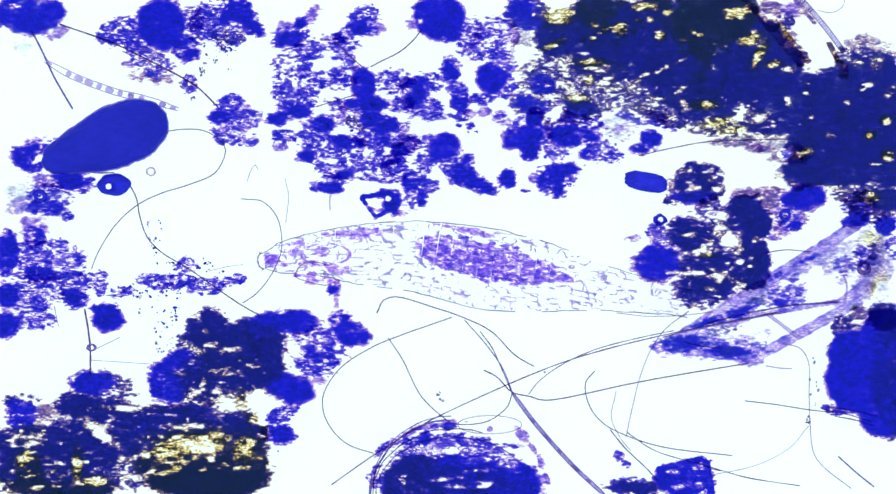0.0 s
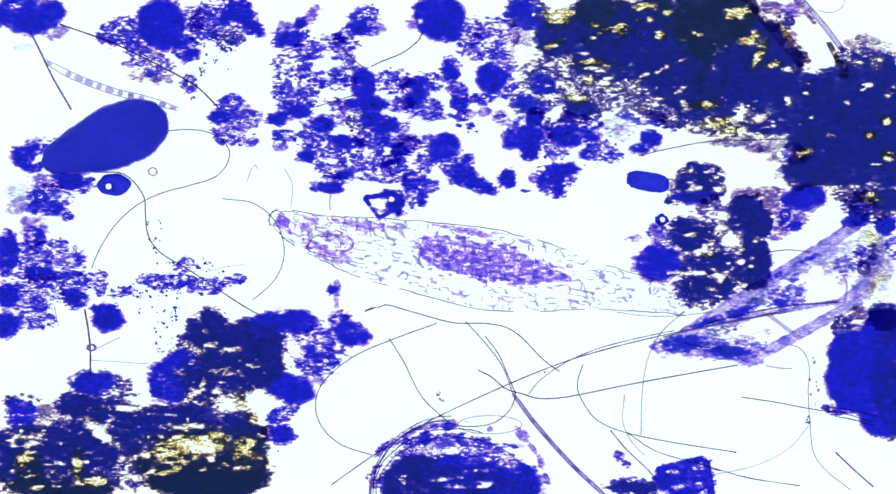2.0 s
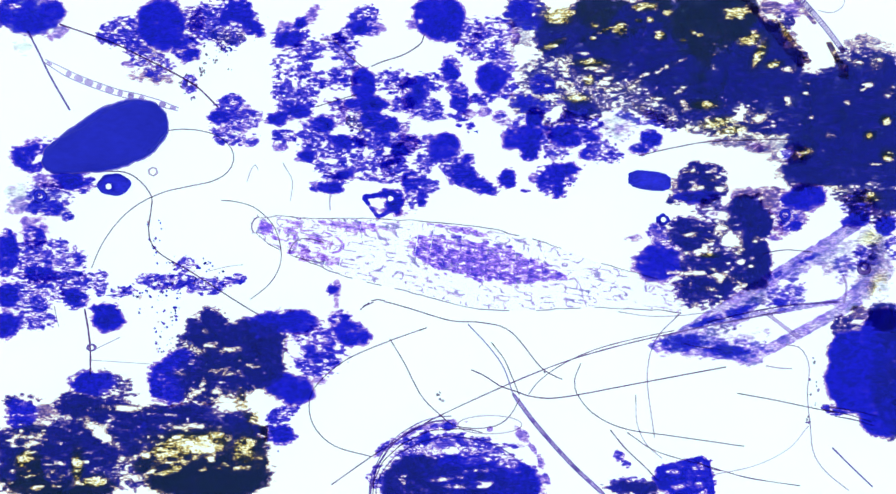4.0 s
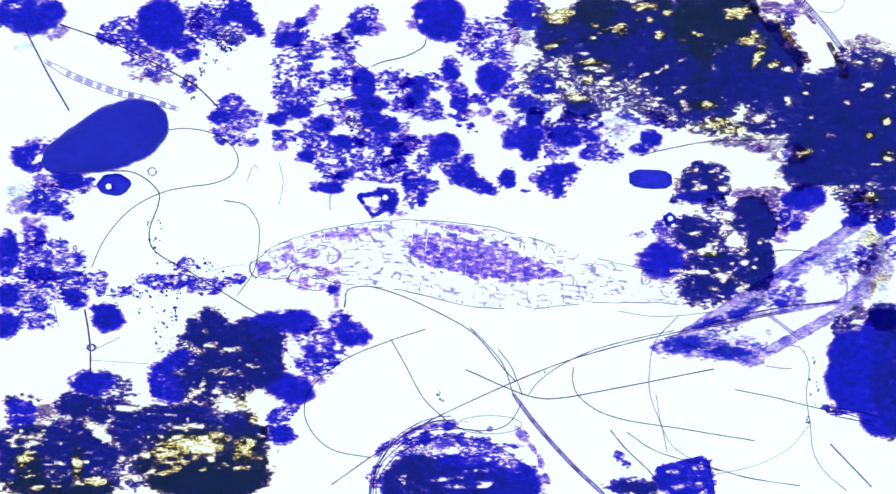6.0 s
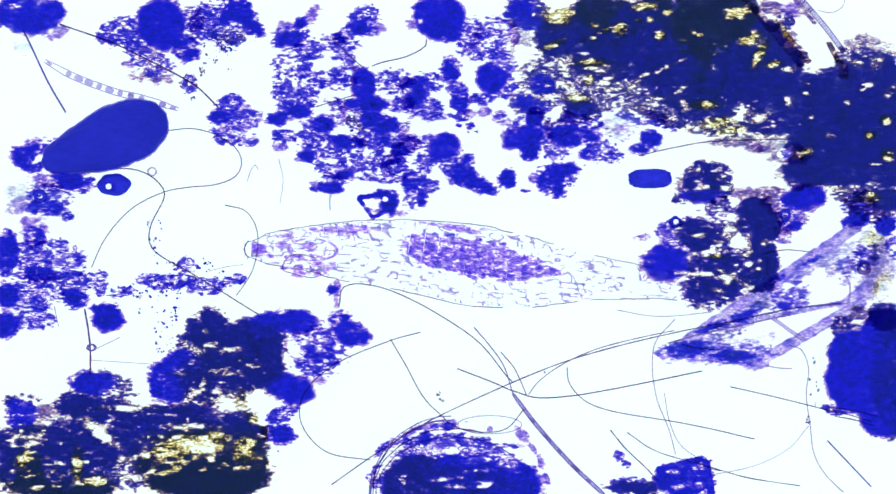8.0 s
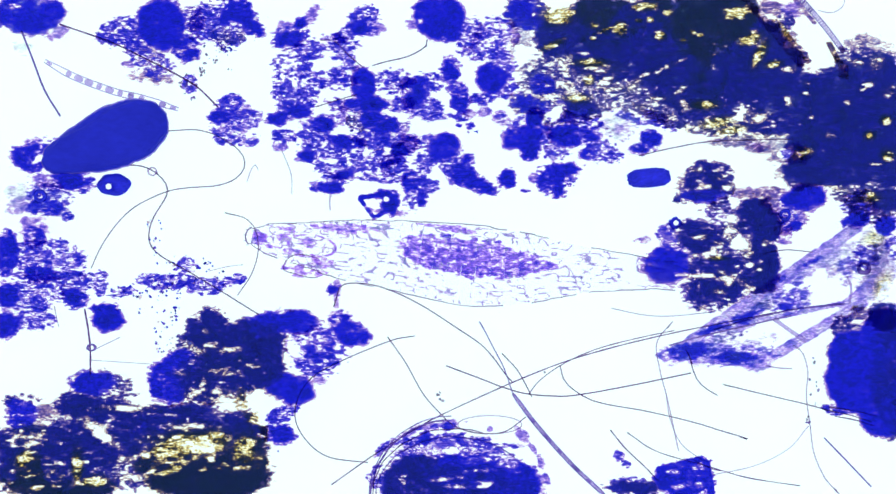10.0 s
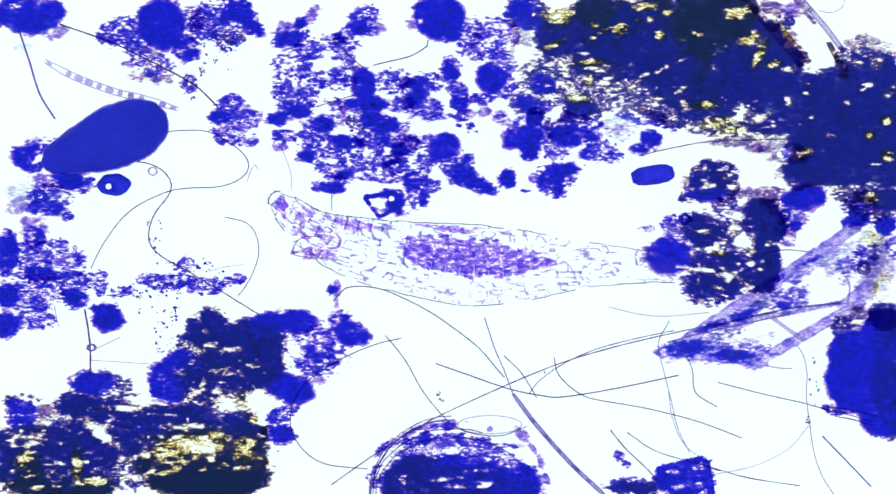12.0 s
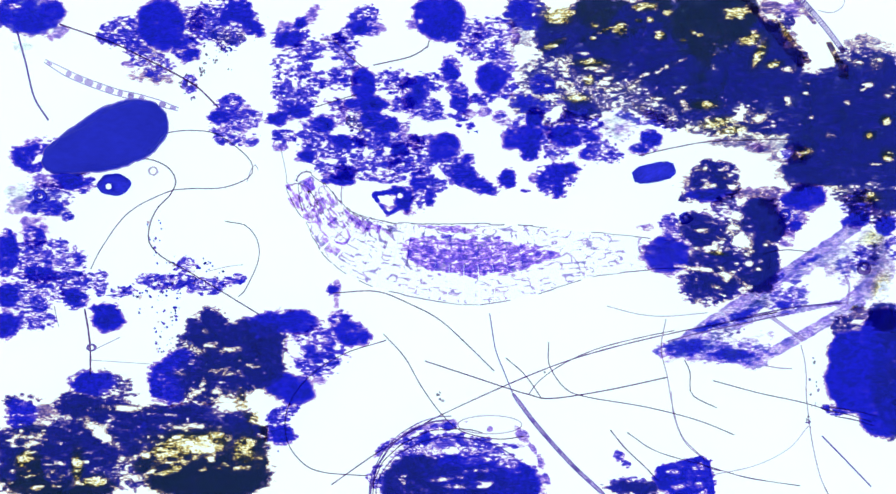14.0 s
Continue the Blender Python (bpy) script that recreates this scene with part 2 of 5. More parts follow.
def relief(field, stain, owner, x0, y0, tall, back, base=0.0, step=STEP):
    """A ragged body where there is matter: its pieces, lobe by lobe, each as its lobe, vertices, faces, thickness and stain at the vertices, and size."""
    bx, by = back.x, back.y
    rows = field.tolist()
    dyes = stain.tolist()

    def place(x, y, z):
        k = (EYE - z) / EYE / 1000
        return (x - 784) * k + bx, (432 - y) * k + by, z

    inside = field > RIM
    cell = inside[:-1, :-1] | inside[1:, :-1] | inside[:-1, 1:] | inside[1:, 1:]
    mark = np.zeros(cell.shape, int)
    groups = []
    found = list(zip(*(a.tolist() for a in np.nonzero(cell))))
    high, broad = cell.shape
    inside, cell, mark, owner = inside.tolist(), cell.tolist(), mark.tolist(), owner.tolist()
    for j, i in found:
        if mark[j][i]:
            continue
        n = len(groups) + 1
        stack, got = [(j, i)], []
        mark[j][i] = n
        while stack:
            a, b = stack.pop()
            got.append((a, b))
            for c, d, e, f in ((a + 1, b, a + 1, b), (a - 1, b, a, b), (a, b + 1, a, b + 1), (a, b - 1, a, b)):
                if 0 <= c < high and 0 <= d < broad and cell[c][d] and not mark[c][d] and owner[c][d] == owner[a][b]:
                    shared = (inside[e][b] or inside[e][b + 1]) if d == b else (inside[a][f] or inside[a + 1][f])
                    if shared:
                        mark[c][d] = n
                        stack.append((c, d))
        groups.append(got)
    for got in groups:
        verts, faces, thick, dye, index = [], [], [], [], {}

        def corner(j, i, up):
            key = (j, i, up)
            if key not in index:
                f = rows[j][i]
                h = tall * min(1.0, (f - RIM) / 1.3) ** 0.45
                z = base + tall * 0.35 + (0.85 * h if up else -0.35 * h)
                index[key] = len(verts)
                verts.append(place(x0 + i * step, y0 + j * step, z))
                thick.append(f)
                dye.append(dyes[j][i])
            return index[key]

        def rim(j, i, j2, i2):
            key = (min((j, i), (j2, i2)), max((j, i), (j2, i2)))
            if key not in index:
                f, g = rows[j][i], rows[j2][i2]
                k = (f - RIM) / (f - g)
                index[key] = len(verts)
                verts.append(place(x0 + (i + (i2 - i) * k) * step, y0 + (j + (j2 - j) * k) * step, base + tall * 0.35))
                thick.append(RIM)
                dye.append(dyes[j][i])
            return index[key]

        for j, i in got:
            ring = ((j, i), (j + 1, i), (j + 1, i + 1), (j, i + 1))
            flags = [inside[a][b] for a, b in ring]
            for up in (True, False):
                poly = []
                for k in range(4):
                    a, b = ring[k], ring[(k + 1) % 4]
                    if flags[k]:
                        poly.append(corner(*a, up))
                    if flags[k] != flags[(k + 1) % 4]:
                        poly.append(rim(*a, *b) if flags[k] else rim(*b, *a))
                if len(poly) > 2:
                    faces.append(poly if up else poly[::-1])
        # a piece out of the middle of a mass has a seam between its upper and lower face
        j, i = got[0]
        if len(verts) == 2 * sum(1 for key in index if len(key) == 3 and key[2]):
            faces.append([corner(j, i, True), corner(j, i + 1, True), corner(j, i + 1, False), corner(j, i, False)])
        yield owner[got[0][0]][got[0][1]], verts, faces, thick, dye, len(got)


def dyed_mesh(name, verts, faces, thick, dye, thing, mat=M_DYED):
    ob = mesh_object(name, verts, faces, mat, thing)
    ob.data.attributes.new("thickness", "FLOAT", "POINT").data.foreach_set("value", thick)
    ob.data.attributes.new("stain", "FLOAT_COLOR", "POINT").data.foreach_set("color", np.array(dye, np.float32).ravel())
    return ob


def bodies(names, pieces, thing, mat, least=24):
    """Pieces of some size become parts of their own; specks are joined."""
    specks = [[], [], [], []]
    for lobe, verts, faces, thick, dye, n in pieces:
        if n < least:
            k = len(specks[0])
            specks[0] += verts
            specks[1] += [[i + k for i in f] for f in faces]
            specks[2] += thick
            specks[3] += dye
        else:
            dyed_mesh(names[lobe], verts, faces, thick, dye, thing, mat)
    if specks[0]:
        tagged(dyed_mesh("specks", *specks, thing, mat), kind="stuff")


SOLID = {"s": (0, 0, 0, 0.8), "c": (0, 0, 0, 0.45), "L": (0, 0, 0, 1.4), "l": (0, 0, 0, 1.4), "N": (1, 0, 0, 1.3), "n": (1, 0, 0, 0.9), "d": (0.5, 0.9, 0, 0.8), "e": (0.6, 0.6, 0, 1), "B": (1, 0, 0, 0.5), "S": (0, 0, 0, 0.8)}
SOFT = {"h": (0, 0, 0, 0.4), "m": (1, 0.04, 0, 0.4), "p": (0, 0, 1, 0.4), "t": (0.0, 0, 0, 0.5), "b": (0.0, 0, 0, 0.3), "G": (0.3, 0.8, 0, 0.5)}


PART = {k: "lace" if k in "LlN" else "clump" if k in "scnde" else "wall" if k in "bBSG" else "mucus" for k in "scndeLlNbBSGhmptgwvox"}


floc_count = [0]


def floc(label, lobes, group="detritus flocs", name="detritus_floc", category="detritus", dark=False, faint=False, span=None, mat=M_DYED):
    """A floc. Each lobe: its kind, centre, two half widths and turn. s, c, n, d, e: firm matter, blue, smooth blue, navy, olive or brown; L, l, N: close, loose and navy lace;
    h, m, p, t, b: soft matter, violet, brownish, pale, a sheet of tissue and a straight bar of it; B, S, G: straight navy, blue and golden bars; g, w: golden and bright thin spots; v: sparse small grains; o: an open hole; x: thin slits here and there.
    span: where a mass that runs on in the next one begins and ends."""
    floc_count[0] += 1
    seed = floc_count[0] if span is None else 900
    hub = [l for l in lobes if l[0] in SOLID and (span is None or span[0] < l[1] < span[1])] or lobes
    mx, my = sum(l[1] for l in hub) / len(hub), sum(l[2] for l in hub) / len(hub)
    thing = empty(name, P(mx, my), label, category, group)
    back = -P(mx, my)
    firm = [l for l in lobes if l[0] in SOLID]
    x0, x1 = min(l[1] - max(l[3], l[4]) for l in lobes) - 14, max(l[1] + max(l[3], l[4]) for l in lobes) + 14
    y0, y1 = min(l[2] - max(l[3], l[4]) for l in lobes) - 14, max(l[2] + max(l[3], l[4]) for l in lobes) + 14
    if span:
        x0, x1 = max(x0, span[0] - 20), min(x1, span[1] + 20)
    x0, y0 = math.floor(x0 / STEP) * STEP, math.floor(y0 / STEP) * STEP
    gx, gy = np.meshgrid(np.arange(x0, x1, STEP), np.arange(y0, y1, STEP))
    wide, mid, fine = patches(gx, gy, 24, seed), patches(gx * 0.85, gy * 1.15, 10, seed + 0.4), patches(gx * 0.6, gy * 1.45, 4.6, seed + 0.7)
    broad = 0.45 * patches(gx, gy, 52, seed + 0.1)
    slits = patches(gx * 0.45, gy * 1.2, 6.5, seed + 0.2)
    crumbs = patches(gx * 0.6, gy * 1.3, 3.6, seed + 0.5)
    best = np.full(gx.shape, -9.0)
    total, stain = np.full(gx.shape, 1e-6), np.zeros((*gx.shape, 4))
    lead, owner, names = np.full(gx.shape, -9.0), np.zeros(gx.shape, int), [PART[l[0]] for l in lobes]
    for k, l in enumerate(lobes):
        kind = l[0]
        d = reach(gx, gy, l)
        if kind in "LlN":
            core = np.minimum(0.5, 1.6 * (1 - d * d))
            f = core + 0.38 * wide + 0.42 * mid + 0.75 * fine + 0.55 * crumbs - (0.52 if kind == "l" else 0.3)
            f = np.where(f > 0.1, 0.1 + 0.45 * (f - 0.1), f)
            f = np.maximum(f, -0.62 + 0.38 * np.clip(1.2 * (1 - d * d) + 0.8 * wide + 0.6 * mid, 0, 1))
        elif kind in "bBGS":
            c, q = math.cos(radians(l[5])), math.sin(radians(l[5]))
            u, v = (gx - l[1]) * c - (gy - l[2]) * q, (gx - l[1]) * q + (gy - l[2]) * c
            edge = 1 - np.maximum(np.abs(u) - l[3] + l[4], 0) / l[4] * 0.9 - (np.abs(v) / l[4]) ** 4 + 0.3 * mid + (0.12 if kind == "b" else 0.3) * fine
            f = -0.52 + (0.47 if kind == "b" else 0.42) * np.clip(2.5 * edge, 0, 1) + 0.12 * mid + (0.07 if kind == "b" else 0.2) * fine + 0.1 * wide + 0.12 * np.clip((np.abs(v) / l[4] - 0.5) * 2, 0, 1) * (edge > 0)
            if kind in "BS":
                f = -0.5 + (0.42 if kind == "B" else 1.0) * np.clip(1.8 * edge, 0, 1) + 0.15 * mid + 0.15 * fine
            f = np.where(edge > 0, f, -9)
        elif kind in SOLID:
            rough = 0.5 if kind == "c" else 1.0
            f = np.minimum((1 - d) * min(l[3], l[4]) / 9, 0.6 if kind in "sc" else 0.95) + 0.25 * (1 - d * d) + (0.6 + 0.4 * rough) * (broad + 0.42 * wide + 0.40 * mid) + rough * (0.46 * fine + 0.3 * crumbs) - 0.02
        elif kind in SOFT:
            f = -0.52 + (0.5 if kind == "t" else 0.46 if kind != "p" else 0.3) * np.clip(1.5 * (1 - d * d) + 0.35 * wide + 0.7 * mid + 0.4 * fine, 0, 1) + 0.1 * fine * (d < 1.1)
        else:
            continue
        pull = np.exp(5 * np.clip(f, -2, 0.7) + 1.2 * patches(gx, gy, 14, mx * 0.01 + l[1] * 0.37))
        total += pull
        stain += pull[..., None] * np.array(SOLID.get(kind) or SOFT[kind])
        best = np.maximum(f, best)
        claim = np.maximum(f, -2) - 0.8 * d
        owner, lead = np.where(claim > lead, k, owner), np.maximum(claim, lead)
    stain /= total[..., None]
    for l in lobes:
        d = reach(gx, gy, l)
        if l[0] == "o":
            best = np.minimum(best, 1.6 * (d - 1) + 0.4 * fine + 0.5 * mid + 0.2 * crumbs)
        if l[0] == "x":
            best = np.minimum(best, np.where(d < 1, 0.92 - 0.95 * slits - 0.6 * fine - 0.5 * mid, 9))
        if l[0] in "gw":
            h = 1.1 * np.maximum(-1, 1 - d * d) + 0.45 * mid + 0.8 * slits + 0.5 * fine + 0.3 * crumbs - (0.6 if l[0] == "g" else 0.72)
            low = -0.27 - 0.14 * mid if l[0] == "g" else -0.6
            best = np.minimum(best, np.maximum(0.08 - 0.75 * h, low))
            near = np.clip(1.6 - d, 0, 1) * (1.0 if l[0] == "g" else 0.35 if dark else 0.0)
            stain[..., 1] = np.maximum(stain[..., 1], near)
    size = min(0.03, 0.011 + 0.00017 * math.sqrt(sum(l[3] * l[4] for l in firm))) * (1 - 0.03 * (seed % 5)) if firm else 0.006
    if span:
        wave = gx + 9 * patches(gy * 0, gy, 34, 0.5) + 3 * patches(gy * 0, gy, 14, 0.8)
        best = np.where((wave >= span[0]) & (wave < span[1] + STEP), best, -9)
    best = np.where(best > 0.55, 0.55 + 0.4 * (best - 0.55), best)
    best[0, :] = best[-1, :] = best[:, 0] = best[:, -1] = -1
    bodies(names, relief(best, stain, owner, x0, y0, size, back), thing, mat)
    small = bag()
    for l in lobes:
        if l[0] == "v":
            for _ in range(int(math.pi * l[3] * l[4] / 60)):
                x, y = some_place(l)
                if noise.noise(Vector((x, y, 9)) * 0.08) > 0.0:
                    chip(small, P(x, y, 0.003) + back, dice.uniform(0.7, 2.2) / 1000, 0.7, dice.uniform(0.9, 2.0))
    if small[0]:
        tagged(mesh_object("grains", *small, M_STRAND if faint else M_GRAIN, thing, smooth=False), kind="stuff")
    return thing


floc("dark blue detritus clump with violet mucus at its rim", [("c", 50, 24, 64, 34, 0), ("c", 90, 22, 26, 24, 0), ("h", 100, 56, 26, 13, 10), ("p", 40, 82, 18, 14, -40), ("w", 30, 12, 16, 8, 0)])
floc("blue detritus floc with a solid core and ragged sides", [("c", 283, 45, 42, 46, 0), ("s", 325, 82, 26, 24, 0), ("L", 212, 54, 44, 22, 15), ("m", 265, 98, 34, 22, -30), ("L", 245, 80, 28, 20, 0), ("l", 335, 48, 22, 40, 0), ("m", 265, 132, 40, 16, -8), ("L", 268, 112, 38, 24, -20), ("h", 230, 112, 16, 8, 0), ("w", 265, 105, 26, 18, 0)])
floc("ragged navy detritus floc with a pale fringe", [("L", 395, 38, 58, 40, 0), ("s", 415, 25, 30, 26, 0), ("s", 442, 48, 22, 13, 0), ("N", 400, 60, 34, 16, 0), ("w", 405, 50, 26, 14, 0), ("v", 392, 85, 40, 24, 0), ("l", 365, 40, 24, 30, 0)])
floc("faint specks scattered beside a hanging thread", [("v", 1425, 670, 16, 44, 0), ("v", 1420, 730, 14, 20, 0)], faint=True)
floc("faint specks drifting in clear water", [("v", 960, 655, 14, 8, 0), ("v", 770, 690, 8, 14, 0), ("v", 500, 545, 40, 8, 0)], faint=True)
floc("sparse chain of tiny grey grains", [("l", 333, 146, 14, 16, 0), ("v", 330, 148, 16, 34, 10), ("v", 360, 110, 36, 16, 40), ("v", 408, 125, 8, 14, 40), ("v", 325, 140, 14, 20, 0), ("v", 385, 95, 14, 14, 0)], faint=True)
floc("small violet detritus floc of flat crumbs", [("L", 403, 180, 22, 16, 0), ("L", 412, 208, 42, 22, 0), ("s", 385, 205, 18, 14, 0), ("h", 408, 208, 42, 34, 0), ("L", 395, 238, 26, 16, -20), ("l", 432, 245, 22, 12, 10)])
floc("blue detritus floc with a soft violet tail", [("s", 510, 68, 26, 16, 15), ("h", 540, 30, 36, 13, 40), ("h", 505, 50, 24, 18, 20), ("L", 508, 66, 34, 22, 10), ("s", 528, 40, 15, 10, 40)])
floc("small blue detritus floc with a bright hole", [("L", 636, 30, 28, 20, 0), ("s", 636, 48, 24, 13, 0), ("h", 655, 48, 20, 13, 0), ("L", 605, 62, 22, 12, 20)])
floc("solid blue detritus clump with two pale spots", [("c", 768, 30, 46, 38, 0), ("s", 790, 55, 24, 16, 0), ("h", 722, 42, 14, 10, 0), ("w", 734, 36, 7, 7, 0), ("l", 818, 55, 26, 30, 0)])
# the wide lacy floc, in its separate clusters
floc("lacy blue detritus floc full of small bright gaps", [("L", 512, 122, 36, 30, 0), ("L", 515, 165, 38, 40, 0), ("s", 487, 207, 20, 14, 0), ("L", 545, 88, 34, 18, 0), ("l", 590, 76, 46, 16, 0), ("l", 605, 110, 26, 20, 0), ("L", 575, 140, 46, 17, 0), ("s", 562, 140, 20, 10, 0), ("s", 600, 142, 14, 9, 0), ("L", 497, 238, 24, 13, 0), ("h", 490, 256, 14, 9, 0), ("s", 520, 195, 20, 12, 0), ("o", 578, 112, 26, 11, 0), ("o", 578, 164, 26, 8, 0), ("o", 494, 133, 5, 9, 20), ("o", 515, 147, 5, 10, 15), ("h", 600, 200, 12, 20, 0)])
floc("lacy blue detritus floc with a dense core", [("c", 635, 146, 22, 30, 0), ("s", 642, 182, 52, 13, 0), ("L", 605, 184, 30, 13, 0), ("L", 688, 142, 34, 20, 0), ("L", 690, 182, 40, 13, 0), ("s", 662, 214, 40, 18, -22), ("N", 625, 212, 20, 18, 0), ("L", 660, 245, 44, 16, -6), ("s", 660, 246, 30, 9, 0), ("h", 705, 228, 20, 9, 45), ("w", 628, 205, 9, 16, 0), ("w", 672, 140, 8, 12, 0)])
floc("blue detritus floc in a lacy chain", [("s", 722, 165, 24, 34, 0), ("L", 752, 142, 34, 16, 0), ("L", 740, 185, 34, 14, 0), ("s", 788, 130, 15, 28, 0), ("s", 806, 172, 17, 26, 0), ("L", 752, 195, 26, 14, 0), ("s", 735, 140, 20, 10, 0), ("l", 798, 205, 26, 8, 0)])
floc("lacy blue detritus floc with ragged lower edge", [("s", 563, 218, 30, 14, 0), ("L", 556, 242, 36, 20, 0), ("s", 608, 249, 34, 12, -15), ("L", 600, 268, 44, 18, -8), ("s", 535, 272, 17, 11, 0), ("L", 560, 272, 26, 12, 0), ("L", 650, 282, 56, 17, 0), ("L", 590, 292, 36, 15, 0), ("s", 600, 305, 18, 9, 0), ("l", 660, 308, 46, 12, -6), ("s", 700, 262, 16, 11, 0), ("o", 582, 282, 12, 6, 0), ("o", 640, 268, 9, 6, 0), ("h", 720, 250, 22, 18, 0)])
pushed_clump = floc("flat blue detritus clump pushed aside by the rotifer", [("s", 568, 328, 36, 10, 0), ("L", 585, 316, 26, 12, 0)])
stalk_floc = floc("blue detritus floc reaching down in a short stalk", [("s", 722, 318, 18, 22, 0), ("L", 728, 335, 22, 34, 0), ("s", 736, 345, 10, 18, 0), ("L", 690, 285, 24, 20, 0), ("h", 705, 375, 12, 8, 0), ("l", 745, 325, 24, 14, 0), ("l", 712, 255, 16, 22, 0)])
floc("solid blue detritus clump trailing to one side", [("c", 775, 258, 32, 24, 0), ("s", 812, 310, 26, 20, -35), ("s", 838, 325, 28, 14, -15), ("L", 800, 290, 34, 26, -40), ("L", 755, 262, 28, 26, 0), ("l", 740, 290, 20, 16, 0), ("s", 815, 275, 13, 9, 0)])
floc("blue detritus floc with a compact core", [("c", 861, 136, 28, 26, 0), ("L", 885, 150, 22, 22, 0), ("L", 845, 172, 22, 11, 0), ("L", 845, 92, 40, 14, 0), ("l", 880, 110, 26, 22, 0), ("h", 823, 199, 14, 9, 0), ("h", 847, 196, 14, 10, 0), ("h", 877, 207, 17, 13, 0), ("L", 877, 207, 11, 8, 0), ("L", 845, 75, 20, 22, 0), ("l", 870, 55, 34, 26, 0), ("h", 900, 60, 12, 20, 0)])
floc("small round blue crumbs lying apart", [("s", 824, 219, 8, 7, 0), ("s", 803, 218, 5, 4, 0), ("s", 888, 312, 15, 15, 0), ("v", 832, 230, 14, 8, 0), ("s", 917, 333, 8, 3, 0)])
floc("jagged solid blue detritus clump", [("c", 915, 240, 38, 22, 10), ("s", 925, 262, 22, 16, 0), ("s", 935, 210, 20, 15, 60), ("L", 925, 235, 42, 32, 0)])
floc("blue detritus floc below the dense mass", [("s", 1020, 240, 38, 18, 10), ("s", 990, 232, 30, 18, 0), ("L", 1010, 225, 52, 26, 0), ("L", 1045, 265, 34, 20, 0), ("s", 1025, 268, 18, 11, 0), ("l", 975, 260, 22, 22, 0), ("l", 1070, 275, 20, 12, 0)])
floc("blue detritus floc of rounded lobes", [("s", 965, 312, 28, 20, 30), ("L", 970, 315, 34, 30, 0), ("s", 995, 295, 22, 12, 10), ("s", 975, 335, 12, 14, 0), ("h", 933, 312, 10, 12, 0)])
# the dense mass of the upper right
DENSE_A = [("s", 925, 24, 38, 30, 0), ("n", 985, 60, 50, 42, 0), ("N", 1000, 112, 60, 34, 0), ("d", 1060, 40, 66, 52, 0), ("n", 1065, 100, 70, 44, 0), ("N", 960, 135, 50, 34, 0), ("N", 1020, 150, 60, 36, 0), ("N", 1040, 165, 50, 30, 0), ("N", 1100, 165, 44, 30, 0), ("s", 950, 150, 24, 20, 0), ("s", 925, 182, 34, 18, -10), ("L", 985, 195, 50, 22, 0), ("n", 1015, 190, 36, 18, 0), ("n", 1120, 60, 40, 60, 0), ("p", 912, 80, 20, 40, 0), ("m", 1062, 142, 20, 18, 0)]
THIN_A = [("o", 914, 97, 24, 28, 0), ("o", 972, 200, 17, 13, 30), ("o", 905, 208, 18, 10, 0), ("o", 1098, 212, 44, 15, -25), ("w", 955, 168, 18, 8, 0), ("w", 967, 178, 6, 14, 0), ("g", 978, 28, 32, 18, 0), ("w", 975, 30, 14, 10, 0), ("g", 1040, 44, 10, 6, 0), ("g", 1085, 50, 15, 15, 0), ("g", 1038, 67, 6, 5, 0), ("g", 1060, 52, 16, 5, 20), ("w", 986, 115, 18, 5, -58), ("g", 968, 78, 22, 6, 25), ("w", 998, 98, 9, 5, 0), ("w", 1109, 149, 19, 8, 48), ("g", 1031, 140, 10, 8, 45), ("g", 1035, 110, 30, 8, 0), ("w", 1062, 142, 16, 14, 20), ("w", 1075, 155, 22, 5, 0), ("w", 990, 150, 12, 8, 0), ("g", 1010, 172, 20, 8, 0), ("x", 1010, 150, 110, 60, 0), ("w", 1050, 120, 40, 12, 0), ("w", 935, 26, 7, 5, 0), ("w", 1130, 130, 14, 4, 20)]
DENSE_B = [("n", 1120, 60, 60, 60, 0), ("d", 1165, 30, 60, 44, 0), ("d", 1235, 50, 60, 80, 0), ("n", 1150, 110, 70, 50, 0), ("d", 1240, 130, 40, 50, 0), ("n", 1190, 140, 60, 50, 0), ("N", 1150, 172, 54, 30, 0), ("n", 1235, 180, 60, 34, 0), ("N", 1180, 200, 50, 22, 0), ("N", 1240, 215, 60, 22, 0), ("n", 1280, 130, 40, 60, 0)]
THIN_B = [("g", 1130, 11, 28, 9, 5), ("g", 1168, 22, 9, 7, 0), ("g", 1118, 36, 8, 4, 0), ("g", 1138, 34, 8, 5, 0), ("g", 1157, 62, 12, 9, 0), ("g", 1212, 55, 10, 4, -15), ("g", 1226, 61, 7, 6, 0), ("g", 1196, 70, 7, 5, 0), ("w", 1178, 112, 27, 4, 22), ("w", 1168, 116, 9, 5, 20), ("w", 1197, 183, 14, 12, 0), ("g", 1232, 183, 26, 9, 0), ("w", 1153, 172, 18, 6, 0), ("w", 1192, 157, 22, 6, 40), ("w", 1150, 128, 9, 4, 0), ("w", 1128, 190, 20, 6, -20), ("g", 1255, 215, 30, 10, 10), ("w", 1205, 225, 16, 8, 0), ("x", 1170, 190, 110, 40, 0), ("o", 1135, 225, 34, 16, -22), ("w", 1165, 205, 14, 7, 0)]
